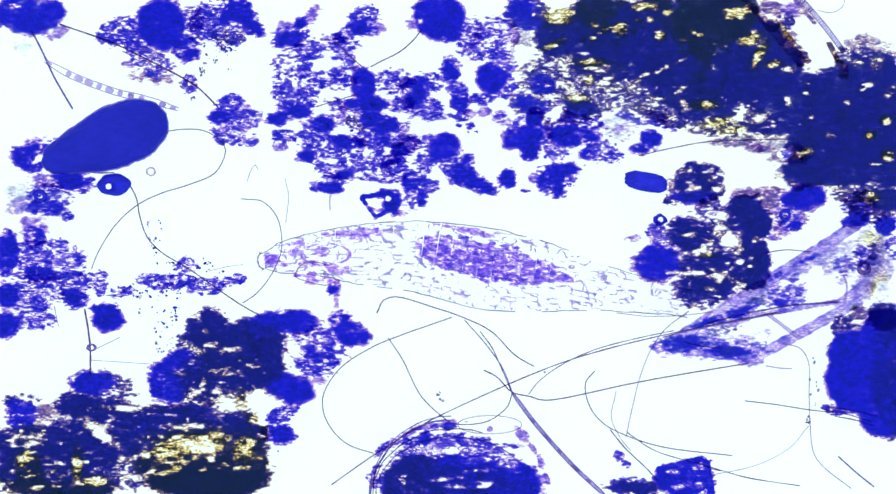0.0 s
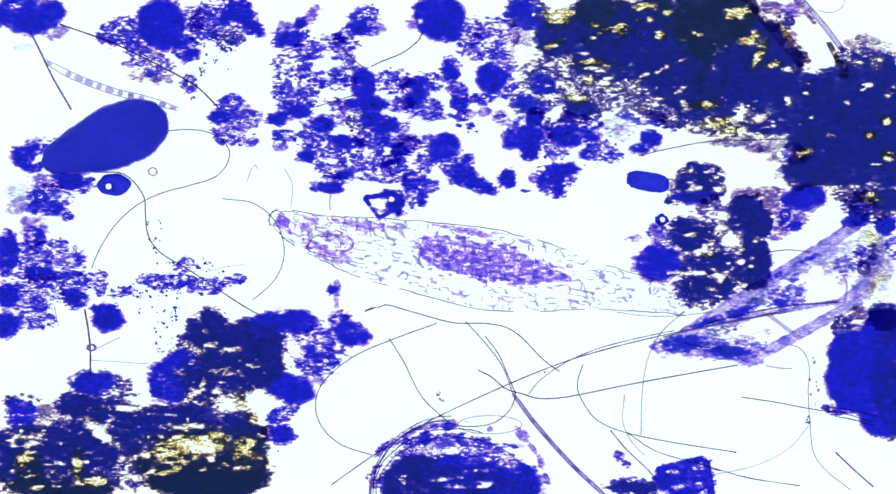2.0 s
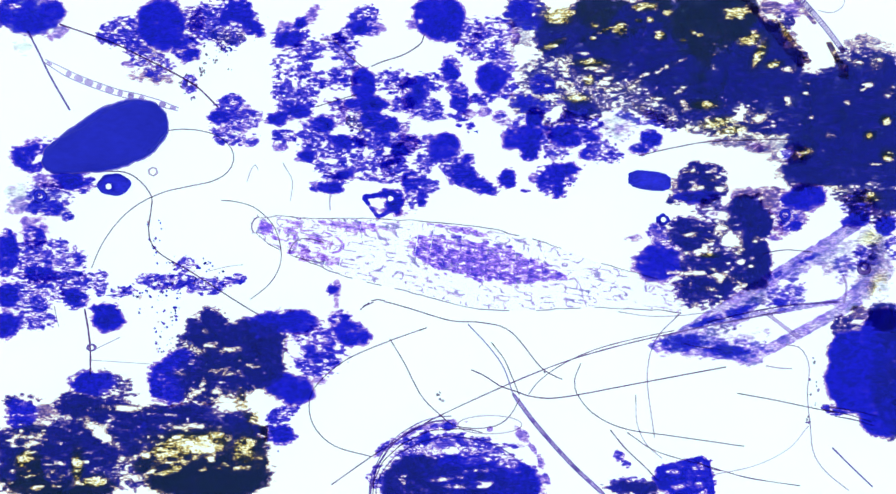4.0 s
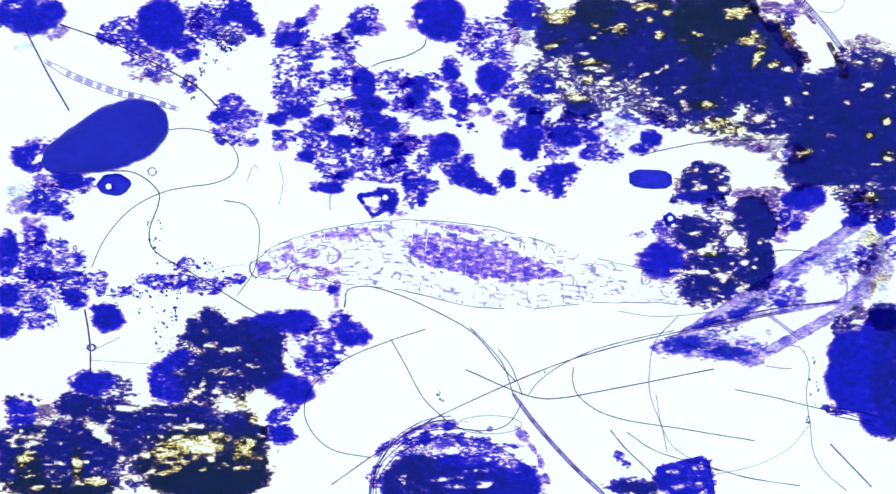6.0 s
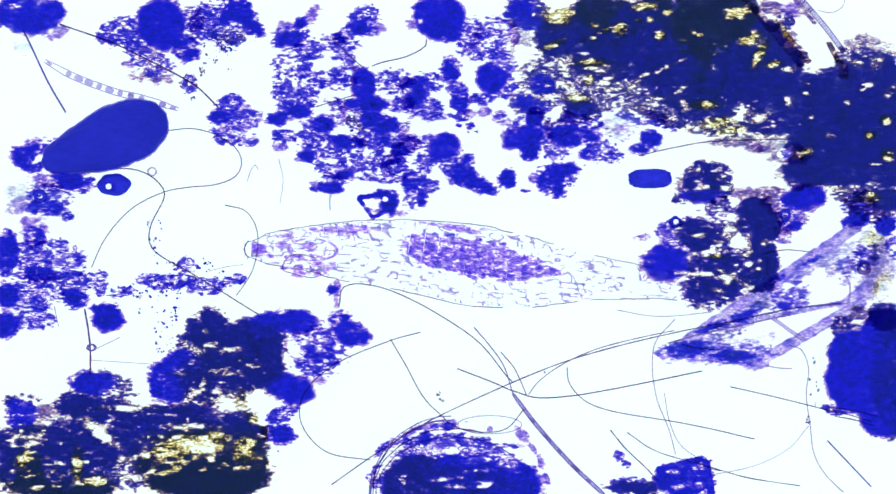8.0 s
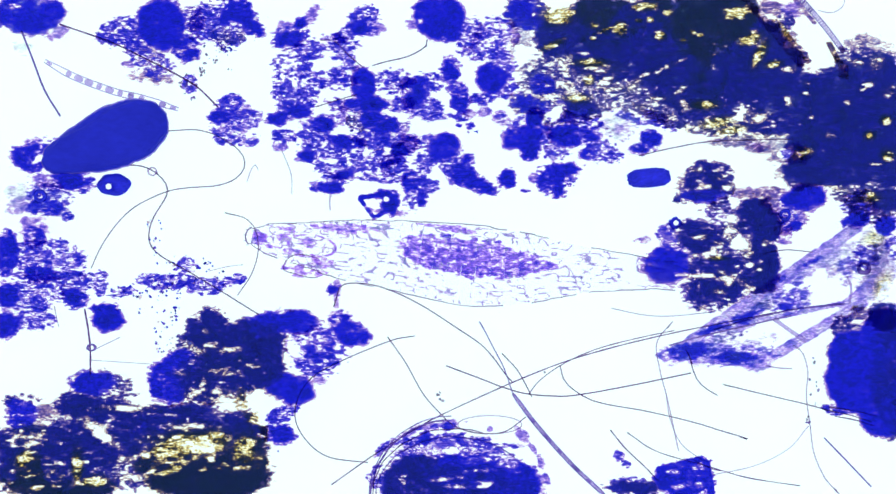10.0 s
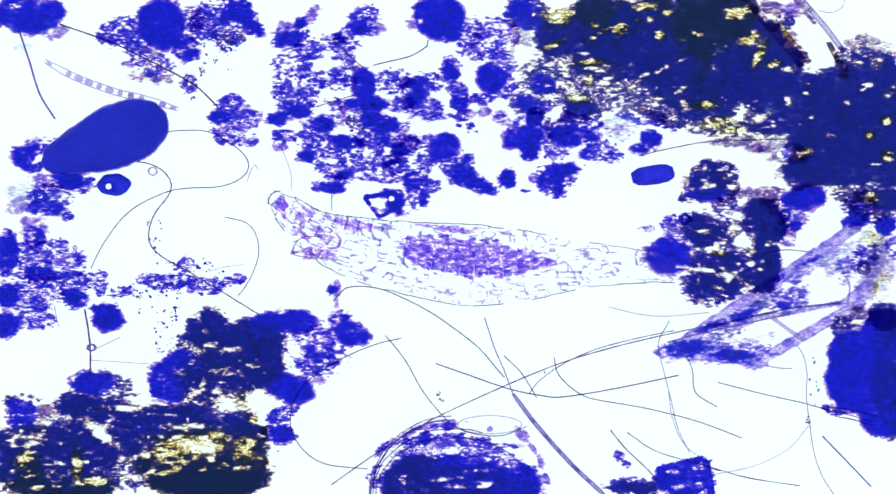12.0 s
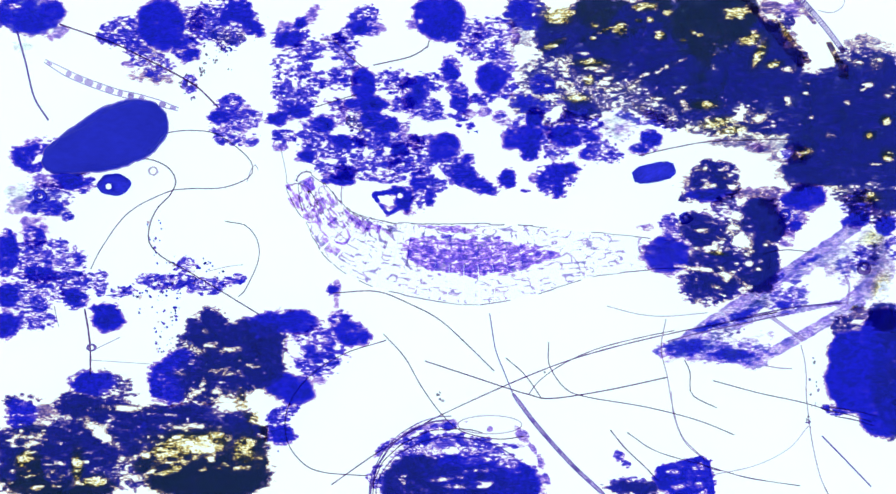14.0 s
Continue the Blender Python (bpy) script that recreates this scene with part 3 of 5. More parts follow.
DENSE_C = [("d", 1285, 40, 46, 60, 0), ("n", 1300, 125, 70, 50, 0), ("n", 1365, 165, 70, 50, 0), ("n", 1350, 215, 60, 24, 0), ("n", 1380, 110, 30, 30, 0), ("n", 1345, 70, 30, 40, 30), ("n", 1415, 230, 40, 60, 0), ("d", 1415, 215, 14, 60, 0), ("N", 1300, 225, 44, 18, 0), ("n", 1395, 282, 30, 40, 0), ("m", 1325, 205, 30, 16, 10), ("m", 1365, 90, 24, 40, -40), ("m", 1330, 258, 24, 14, 0), ("m", 1372, 268, 34, 24, 0), ("m", 1300, 245, 60, 12, 4), ("m", 1398, 318, 26, 16, 0), ("p", 1362, 250, 30, 16, 0)]
THIN_C = [("g", 1290, 22, 28, 15, 0), ("g", 1292, 20, 18, 9, 0), ("g", 1330, 93, 28, 10, 62), ("w", 1327, 98, 10, 5, 62), ("g", 1312, 68, 24, 12, 20), ("w", 1381, 121, 18, 7, 5), ("g", 1354, 112, 16, 7, 10), ("w", 1412, 164, 13, 5, 0), ("w", 1412, 145, 7, 5, 0), ("w", 1380, 178, 12, 9, 0), ("w", 1420, 205, 8, 6, 0), ("w", 1327, 207, 20, 11, 25), ("w", 1293, 206, 30, 9, 25), ("g", 1280, 228, 26, 8, 10), ("w", 1325, 238, 44, 5, 0), ("o", 1372, 270, 15, 13, 0), ("g", 1405, 268, 18, 9, 20), ("w", 1408, 268, 9, 6, 20), ("x", 1310, 205, 60, 30, 0)]
DENSE_D = [("n", 1460, 180, 70, 60, 0), ("n", 1525, 130, 50, 46, 0), ("m", 1515, 92, 46, 30, 0), ("N", 1510, 98, 30, 16, 0), ("n", 1530, 190, 50, 60, 0), ("n", 1470, 285, 90, 46, 0), ("n", 1480, 240, 80, 70, 0), ("n", 1545, 270, 40, 70, 0), ("N", 1530, 355, 46, 34, 0), ("n", 1545, 345, 30, 26, 0), ("m", 1508, 72, 24, 16, 0), ("m", 1540, 100, 34, 26, 0), ("N", 1480, 110, 20, 26, 0), ("n", 1410, 290, 30, 34, 0), ("m", 1385, 300, 34, 18, 0), ("N", 1500, 340, 50, 14, 0), ("d", 1478, 230, 8, 90, 0)]
THIN_D = [("w", 1516, 150, 16, 7, 30), ("w", 1555, 160, 16, 9, 20), ("w", 1452, 238, 11, 9, 0), ("w", 1482, 180, 9, 6, 0), ("g", 1550, 210, 10, 9, 0), ("g", 1522, 237, 10, 8, 0), ("g", 1553, 272, 12, 10, 0), ("w", 1533, 287, 14, 4, 0), ("w", 1535, 110, 16, 14, 40), ("w", 1500, 110, 14, 8, 0), ("w", 1485, 345, 16, 7, 10), ("g", 1520, 345, 20, 10, 0), ("w", 1440, 330, 40, 7, 0)]
DENSE = DENSE_A + DENSE_B + DENSE_C + DENSE_D + THIN_A + THIN_B + THIN_C + THIN_D
floc("dense navy and olive detritus mass with golden flecks", DENSE, dark=True, span=(-100, 1128))
floc("dense olive and navy detritus mass with golden specks", DENSE, dark=True, span=(1128, 1270))
floc("dense blue detritus mass with golden and cream flecks", DENSE, dark=True, span=(1270, 1418))
floc("dense blue detritus mass with brownish edges", DENSE, dark=True, span=(1418, 2000))
floc("ragged pale and blue detritus at the mass's lower edge", [("s", 1138, 243, 17, 18, 30), ("h", 1120, 262, 20, 10, 0), ("h", 1080, 225, 20, 14, 0), ("p", 1082, 222, 36, 26, 0), ("l", 1155, 212, 34, 14, -25), ("L", 1100, 205, 40, 7, -22), ("h", 1325, 258, 22, 10, 0), ("w", 1400, 268, 26, 14, 0), ("L", 1395, 268, 26, 18, 0), ("s", 1125, 258, 16, 9, 0)])
# the left margin
floc("blue detritus clump with bright holes beside the big cyst", [("s", 60, 275, 40, 24, 0), ("L", 75, 270, 34, 30, 0), ("h", 68, 250, 28, 12, 0), ("s", 120, 315, 40, 16, -10), ("L", 140, 318, 26, 18, 0), ("w", 75, 275, 22, 12, 30), ("h", 95, 320, 50, 14, -10)])
floc("blue detritus floc with a ring-shaped grain", [("s", 80, 360, 34, 14, 0), ("L", 85, 345, 40, 24, 0), ("h", 35, 360, 30, 18, 0), ("L", 118, 378, 10, 8, 0), ("p", 30, 335, 22, 14, 0)])
floc("pale hazy blob with a blue core", [("h", 60, 400, 28, 24, 0), ("s", 62, 412, 20, 18, 0)])
floc("ragged blue detritus floc with drawn-out crumbs", [("l", 70, 455, 62, 28, 0), ("s", 62, 480, 36, 13, 0), ("s", 12, 445, 22, 36, 0), ("L", 115, 435, 32, 14, -20), ("L", 105, 480, 40, 10, 0), ("L", 60, 430, 34, 10, 0), ("l", 120, 452, 34, 20, -10), ("h", 75, 455, 60, 24, 0)])
floc("ragged blue detritus floc with small bright gaps", [("l", 45, 515, 55, 34, 0), ("s", 14, 515, 20, 26, 0), ("L", 50, 530, 40, 20, 0), ("h", 60, 525, 40, 20, 0), ("s", 15, 570, 20, 22, 0), ("l", 60, 560, 40, 18, 0), ("l", 90, 505, 26, 24, 0), ("w", 35, 485, 18, 10, 0)])
floc("blue detritus crumbs in a loose cluster", [("L", 130, 515, 24, 26, 0), ("s", 135, 522, 20, 16, 0), ("l", 175, 495, 16, 22, 0), ("L", 215, 510, 22, 10, 10), ("l", 150, 490, 20, 16, 0), ("v", 230, 520, 40, 30, 0)])
floc("smooth lobed blue detritus clump", [("c", 190, 560, 28, 18, 0), ("s", 180, 540, 20, 10, 0)])
floc("thin trailing floc of blue and violet crumbs", [("L", 300, 493, 40, 14, 10), ("s", 292, 500, 20, 8, 15), ("L", 330, 465, 22, 14, 0), ("l", 360, 500, 34, 16, 0), ("v", 290, 525, 26, 34, 0), ("L", 260, 488, 20, 12, 0), ("v", 290, 575, 20, 60, 0), ("v", 270, 410, 14, 40, 0), ("v", 330, 480, 70, 34, 0)])
floc("small blue and violet detritus crumb", [("s", 408, 492, 16, 9, 15), ("L", 408, 490, 22, 11, 15)])
# the big floc of the lower left
LOW_A = [("n", 365, 577, 36, 38, 0), ("n", 440, 600, 62, 44, 0), ("s", 470, 568, 40, 24, 0), ("s", 318, 632, 28, 20, 0), ("s", 295, 672, 34, 40, 0), ("n", 375, 660, 80, 44, 0), ("n", 400, 640, 60, 44, 0), ("d", 418, 655, 18, 60, 0), ("c", 522, 565, 36, 20, 0), ("c", 505, 680, 42, 27, -10), ("n", 460, 640, 40, 40, 0), ("N", 345, 610, 40, 30, 0)]
THIN_A2 = [("w", 360, 580, 7, 6, 0), ("w", 345, 612, 30, 7, -25), ("w", 370, 606, 20, 8, 0), ("w", 356, 672, 10, 14, 0), ("w", 335, 690, 24, 9, 20), ("w", 390, 650, 34, 9, 0), ("w", 315, 655, 18, 6, 0), ("w", 395, 695, 40, 14, 0), ("o", 468, 703, 22, 13, 0), ("w", 455, 690, 30, 12, -10), ("w", 440, 640, 20, 6, 0), ("x", 380, 670, 90, 70, 0), ("w", 400, 612, 24, 7, 0)]
floc("large navy detritus floc with lobed blue edges", LOW_A + THIN_A2, dark=True)
floc("blue detritus floc of rounded lobes with a stalk", [("c", 615, 582, 36, 24, -15), ("s", 595, 555, 22, 14, 0), ("s", 540, 620, 34, 16, -20), ("s", 560, 600, 30, 24, 0), ("L", 560, 610, 46, 36, -10), ("L", 545, 640, 36, 16, -20), ("o", 516, 612, 18, 20, -30), ("h", 589, 516, 9, 24, 0), ("s", 585, 508, 11, 8, 0), ("h", 560, 665, 14, 10, 0), ("w", 560, 600, 26, 18, 0)])
floc("small blue detritus clump at the big floc's edge", [("s", 492, 760, 26, 16, 0), ("L", 490, 758, 32, 18, 0), ("L", 495, 725, 30, 14, 20), ("v", 470, 780, 20, 20, 0)])
LOW_B = [("s", 165, 672, 40, 20, 0), ("N", 190, 680, 50, 24, 0), ("n", 140, 712, 44, 24, 0), ("n", 200, 722, 50, 24, 0), ("n", 270, 745, 74, 36, 0), ("s", 260, 765, 40, 26, 0), ("n", 190, 785, 70, 34, 0), ("N", 200, 825, 60, 34, 0), ("d", 290, 810, 60, 34, 0), ("d", 360, 835, 104, 40, 0), ("d", 420, 800, 46, 46, 0), ("n", 390, 752, 60, 30, 0), ("d", 440, 752, 26, 30, 0), ("n", 330, 725, 50, 18, 0), ("n", 130, 790, 40, 60, 0), ("d", 150, 852, 60, 26, 0)]
THIN_B2 = [("o", 240, 683, 22, 14, 0), ("o", 178, 760, 32, 9, -38), ("w", 170, 752, 40, 12, -35), ("g", 338, 777, 78, 26, 0), ("g", 370, 772, 40, 22, 0), ("w", 372, 774, 26, 9, 0), ("w", 302, 768, 20, 6, 10), ("w", 372, 800, 12, 10, 45), ("g", 300, 822, 30, 9, 20), ("g", 428, 790, 28, 34, 0), ("w", 330, 745, 44, 8, 0), ("g", 300, 790, 50, 20, 0), ("w", 240, 800, 40, 8, 10), ("w", 215, 715, 60, 7, 0), ("w", 235, 835, 30, 8, 0), ("x", 300, 770, 170, 60, 0), ("g", 165, 845, 30, 12, 0), ("o", 462, 730, 20, 18, 0)]
LOW_C = [("s", 35, 724, 30, 28, 0), ("N", 35, 700, 30, 12, 0), ("e", 55, 770, 50, 30, 0), ("n", 100, 780, 34, 40, 0), ("d", 60, 830, 70, 38, 0), ("n", 10, 800, 22, 50, 0), ("m", 80, 722, 26, 22, 0), ("m", 60, 752, 50, 20, 0), ("N", 105, 745, 26, 16, 0), ("n", 110, 810, 40, 50, 0), ("d", 100, 852, 60, 26, 0)]
THIN_C2 = [("g", 42, 803, 24, 15, 45), ("w", 38, 812, 10, 7, 45), ("w", 72, 765, 8, 22, -20), ("g", 135, 818, 11, 32, 0), ("w", 130, 845, 14, 8, 30), ("w", 20, 775, 18, 10, 0), ("w", 50, 768, 40, 18, 0), ("x", 60, 790, 100, 70, 0)]
LOW = LOW_B + LOW_C + THIN_B2 + THIN_C2
floc("dense navy detritus mass with a glowing golden band", LOW, dark=True, span=(112, 900))
floc("dense navy detritus mass with brown and golden flecks", LOW, dark=True, span=(-200, 112))
# the lower right
floc("large solid blue detritus block with a straight side", [("c", 1515, 660, 68, 64, 0), ("c", 1500, 620, 50, 44, 0), ("c", 1545, 600, 44, 60, 0), ("c", 1542, 732, 34, 32, 0), ("n", 1560, 655, 44, 98, 0), ("c", 1492, 690, 38, 32, 0), ("N", 1480, 572, 26, 22, 0), ("m", 1492, 575, 30, 20, 30), ("m", 1505, 550, 24, 16, 0), ("g", 1496, 530, 14, 7, 25), ("l", 1465, 715, 30, 10, 0)])
floc("blue detritus with brownish bright-rimmed grains", [("s", 1500, 385, 26, 12, 20), ("L", 1500, 355, 26, 24, 0), ("h", 1520, 365, 24, 18, 0), ("s", 1550, 392, 20, 18, 0), ("p", 1540, 460, 26, 66, 0), ("L", 1560, 430, 12, 26, 0), ("n", 1548, 552, 30, 26, 0), ("h", 1530, 450, 26, 20, 30), ("w", 1530, 505, 14, 8, 20), ("L", 1515, 450, 26, 22, 30)])
floc("blue grainy clump with pale windows", [("s", 1197, 838, 52, 30, 0), ("S", 1190, 812, 44, 6, 14), ("S", 1240, 835, 34, 7, -80), ("s", 1234, 809, 11, 8, 0), ("w", 1188, 849, 14, 9, 0), ("w", 1222, 849, 11, 8, 0), ("w", 1217, 818, 10, 7, 0), ("w", 1178, 826, 16, 6, 0), ("n", 1115, 853, 42, 14, 0), ("L", 1105, 848, 44, 13, 0)])
floc("small violet coiled grain", [("h", 1081, 798, 11, 10, 0), ("L", 1081, 798, 9, 8, -30), ("L", 1095, 812, 10, 6, -20), ("h", 1095, 812, 10, 6, 0)])
TURNING = [("c", 1150, 458, 42, 34, 0), ("n", 1208, 410, 44, 30, 0), ("N", 1243, 372, 24, 30, 0), ("n", 1311, 385, 40, 46, 0), ("n", 1319, 455, 30, 46, 0), ("n", 1240, 460, 62, 20, 0), ("n", 1236, 500, 54, 28, 0), ("n", 1305, 480, 34, 24, 0), ("N", 1225, 528, 34, 14, 0), ("N", 1270, 440, 40, 30, 0), ("N", 1265, 400, 26, 30, 0), ("h", 1108, 417, 16, 7, 10), ("h", 1148, 412, 20, 22, 0), ("l", 1150, 412, 20, 22, 0), ("h", 1350, 405, 22, 26, -30), ("h", 1195, 440, 30, 20, 0)]
TURNING_OPEN = [("o", 1278, 421, 17, 15, 0), ("w", 1235, 436, 18, 8, 0), ("w", 1204, 443, 16, 6, 0), ("o", 1294, 458, 9, 6, 20), ("o", 1263, 376, 11, 10, 0), ("w", 1250, 477, 14, 9, -30), ("w", 1213, 534, 8, 6, 0), ("w", 1268, 530, 11, 6, 0), ("w", 1240, 420, 12, 5, 0), ("w", 1262, 402, 16, 16, 0), ("x", 1240, 451, 80, 90, 0), ("w", 1195, 478, 24, 5, 0), ("w", 1285, 490, 20, 8, -20), ("w", 1292, 434, 12, 14, 0), ("w", 1312, 464, 10, 8, 0), ("g", 1238, 447, 16, 4, 0), ("w", 1262, 484, 14, 12, 30), ("w", 1296, 500, 12, 9, 0), ("w", 1275, 535, 14, 7, 0), ("w", 1222, 478, 16, 6, 0), ("w", 1322, 420, 8, 7, 0), ("w", 1210, 410, 16, 6, 0), ("w", 1240, 505, 16, 6, 0)]
cap_floc = floc("navy detritus clump with cream flecks above a turning floc", [("n", 1217, 318, 38, 36, 0), ("n", 1238, 300, 22, 16, 0), ("s", 1213, 342, 36, 14, 0), ("N", 1182, 347, 20, 13, 0), ("N", 1254, 326, 13, 24, 0), ("m", 1200, 330, 40, 34, 0), ("w", 1240, 312, 10, 6, 0), ("w", 1256, 330, 12, 8, 0), ("w", 1203, 300, 10, 5, 0), ("w", 1218, 330, 20, 5, 0), ("x", 1220, 318, 50, 40, 0)], dark=True)
moving_floc = floc("navy detritus floc with bright holes, turning slowly", TURNING + TURNING_OPEN, dark=True)
floc("blue detritus lobe with a bright-eyed grain", [("c", 1412, 347, 36, 25, 10), ("s", 1382, 352, 14, 10, 0), ("L", 1378, 384, 18, 20, 0), ("h", 1375, 382, 28, 30, 0), ("s", 1394, 394, 12, 9, 0), ("m", 1320, 337, 56, 12, 4), ("m", 1350, 352, 24, 14, 0), ("h", 1402, 382, 16, 12, 0)])


# ---- single cells ----
def big_cyst():
    """A flattened club: blunt and wide at one end, drawn out at the other."""
    thing = empty("cyst", P(180, 256), "large smooth opaque blue oval cyst", "cell")
    back = -P(180, 256)
    v, f = SPHERES[5]
    out = []
    for p in v:
        q = Vector(p)
        u = (p[0] + 1) / 2
        r = math.hypot(p[1], p[2]) or 1.0
        if u > 0.6:
            w = 53 * (1 - ((u - 0.6) / 0.4) ** 2.7) ** 0.5
        else:
            w = (54 - 35 * ((0.6 - u) / 0.6) ** 1.3) * min(1.0, u / 0.06) ** 0.5
        w *= 1 + 0.09 * noise.noise(q * 2.5) + 0.045 * noise.noise(q * 7) + 0.02 * noise.noise(q * 16)
        out.append(((u - 0.5) * 0.232 + 0.003 * noise.noise(q * 5), p[1] / r * w / 1000, p[2] / r * w * 0.0007))
    mesh_object("cell_body", turned(out, 21, P(183, 246, 0.038) + back), f, M_CYST, thing)
    rim = [(x * 1.012, y * 1.045, z * 0.2) for x, y, z in out]
    mesh_object("cell_wall", turned(rim, 21, P(183, 246, 0.02) + back), f, M_VEIL, thing)
    return thing


big_cyst()


def ring_cell(label, x, y, rx, ry, hole_x, hole_y, hole, mat, tall=0.014, wob=0.12):
    """A rounded cell body with an open bright window: a swollen ring."""
    thing = empty("ring_cell", P(x, y), label, "cell", "ring cells")
    back = -P(x, y)
    verts, faces, n, m = [], [], 48, 12
    for i in range(n):
        a = math.tau * i / n
        w = 1 + wob * noise.noise(Vector((math.cos(a) * 1.5 + x, math.sin(a) * 1.5, 0)))
        inner = Vector((hole_x + hole * math.cos(a), hole_y - hole * math.sin(a)))
        outer = Vector((x + rx * w * math.cos(a), y - ry * w * math.sin(a)))
        for k in range(m):
            b = math.tau * k / m
            q = inner.lerp(outer, 0.5 - 0.5 * math.cos(b))
            verts.append(P(q.x, q.y, tall + tall * math.sin(b)) + back)
    for i in range(n):
        for k in range(m):
            a, b = i * m + k, i * m + (k + 1) % m
            c, d = ((i + 1) % n) * m + (k + 1) % m, ((i + 1) % n) * m + k
            faces.append([a, b, c, d])
    mesh_object("cell_wall", verts, faces, mat, thing)
    return thing


ring_cell("dark blue ring-shaped cell with a small bright window", 199, 323, 29, 20, 190, 326, 5, M_CLUMP)
small_ring = ring_cell("tiny grey ring-shaped cell", 264, 300, 9, 8, 264, 300, 5.5, M_FAINT, 0.004)


heart = floc("blue angular ring cell with a wide clear window", [("S", 640, 367, 22, 3.6, -53), ("S", 664, 378, 16, 4.2, 31), ("S", 648, 346, 22, 4.5, 6), ("s", 681, 357, 14, 18, 0), ("s", 668, 343, 16, 9, 0), ("h", 660, 364, 20, 12, 20), ("o", 652, 363, 14, 10, -30), ("o", 674, 352, 4, 4, 0)], "ring cells", "ring_cell", "cell")
ring_cell("blue ring grain with a bright centre", 70, 343, 12, 12, 70, 343, 4.5, M_CLUMP, 0.01)
open_ring = ring_cell("blue ring grain with an open centre", 1155, 385, 12, 10, 1156, 384, 4.5, M_CLUMP, 0.008, 0.7)
ring_cell("violet ring grain with an open centre", 1512, 470, 13, 12, 1512, 468, 5, M_STRIPE, 0.008)
ring_cell("small blue ring grain on a thread", 160, 608, 9, 7, 160, 608, 4, M_STRIPE, 0.005)
ring_cell("blue ring grain with pale eye", 1374, 376, 11, 11, 1374, 376, 5, M_CLUMP, 0.01)


def rod(label):
    thing = empty("rod_cell", P(1130, 318), label, "cell")
    v, f = SPHERES[5]
    out = []
    for p in v:
        q = Vector(p)
        k = 1 + 0.08 * noise.noise(q * 3) + 0.05 * noise.noise(q * 9)
        sx = math.copysign(abs(p[0]) ** 0.72, p[0])
        sy = math.copysign(abs(p[1]) ** 0.6, p[1])
        out.append((sx * 0.037 * k, sy * 0.0165 * k, p[2] * 0.014))
    mesh_object("cell_body", turned(out, -11, (0, 0, 0.0142)), f, M_CLUMP, thing)
    return thing


rod_cell = rod("short blunt blue rod-shaped cell")


# ---- the shelled amoeba at the lower edge ----
def shell():
    matter = [("n", 795, 856, 128, 46, 0), ("s", 830, 838, 90, 40, -8), ("n", 730, 838, 66, 42, 8), ("s", 905, 850, 38, 38, -30), ("L", 748, 768, 62, 8, 6), ("s", 745, 768, 12, 13, 0), ("L", 800, 780, 96, 8, 0), ("L", 770, 790, 90, 10, 3), ("L", 868, 795, 44, 14, -24), ("L", 776, 746, 26, 6, 4), ("L", 672, 782, 22, 5, 38), ("L", 722, 755, 26, 4, 26), ("s", 780, 748, 12, 5, 0), ("L", 665, 835, 20, 22, 0), ("L", 810, 768, 50, 5, 0)]
    details = [("h", 670, 784, 34, 8, 42), ("h", 716, 757, 38, 8, 26), ("h", 768, 744, 46, 8, 8), ("h", 800, 774, 70, 9, 0), ("w", 720, 788, 60, 7, 8), ("w", 780, 788, 40, 7, 0), ("w", 832, 788, 30, 8, 0), ("w", 890, 808, 22, 14, -30), ("w", 820, 829, 34, 7, 5), ("w", 775, 838, 22, 5, 0), ("w", 800, 850, 30, 5, 0), ("w", 705, 842, 10, 14, 0), ("w", 845, 848, 20, 8, 0), ("h", 938, 845, 16, 26, 30), ("h", 914, 760, 18, 9, -45), ("h", 932, 785, 14, 5, -55), ("h", 946, 808, 7, 15, 20), ("h", 957, 836, 5, 14, 20), ("h", 858, 750, 6, 5, 0)]
    thing = floc("round shelled amoeba with dark grainy contents and a clear rim", matter + details, "", "shelled_amoeba", "cell")
    back = -thing.location
    for rx, ry, a0, a1, r, mat in ((146, 134, 96, 186, 1.7, M_STRIPE), (143, 118, 70, 186, 1.0, M_THREAD), (138, 104, 40, 178, 1.0, M_STRIPE), (149, 141, 92, 184, 0.9, M_STRIPE)):
        pts = []
        for i in range(60):
            a = radians(a0 + (a1 - a0) * i / 59)
            k = 1 + 0.02 * noise.noise(Vector((a * 4, rx, 0)))
            pts.append(P(795 + rx * k * math.cos(a), 868 - ry * k * math.sin(a), 0.012) + back)
        rad = [r / 1000 * (1 + 0.6 * noise.noise(Vector((i * 0.3, ry, 0)))) for i in range(60)]
        v, f = tube(pts, rad)
        mesh_object("shell_rim", v, f, mat, thing)
    pts = [P(857 + 56 * math.cos(math.tau * i / 40), 743 - 16 * math.sin(math.tau * i / 40), 0.01) + back for i in range(41)]
    v, f = tube(pts, 0.0009)
    mesh_object("vacuole_rim", v, f, M_FAINT, thing)
    return thing


shell()


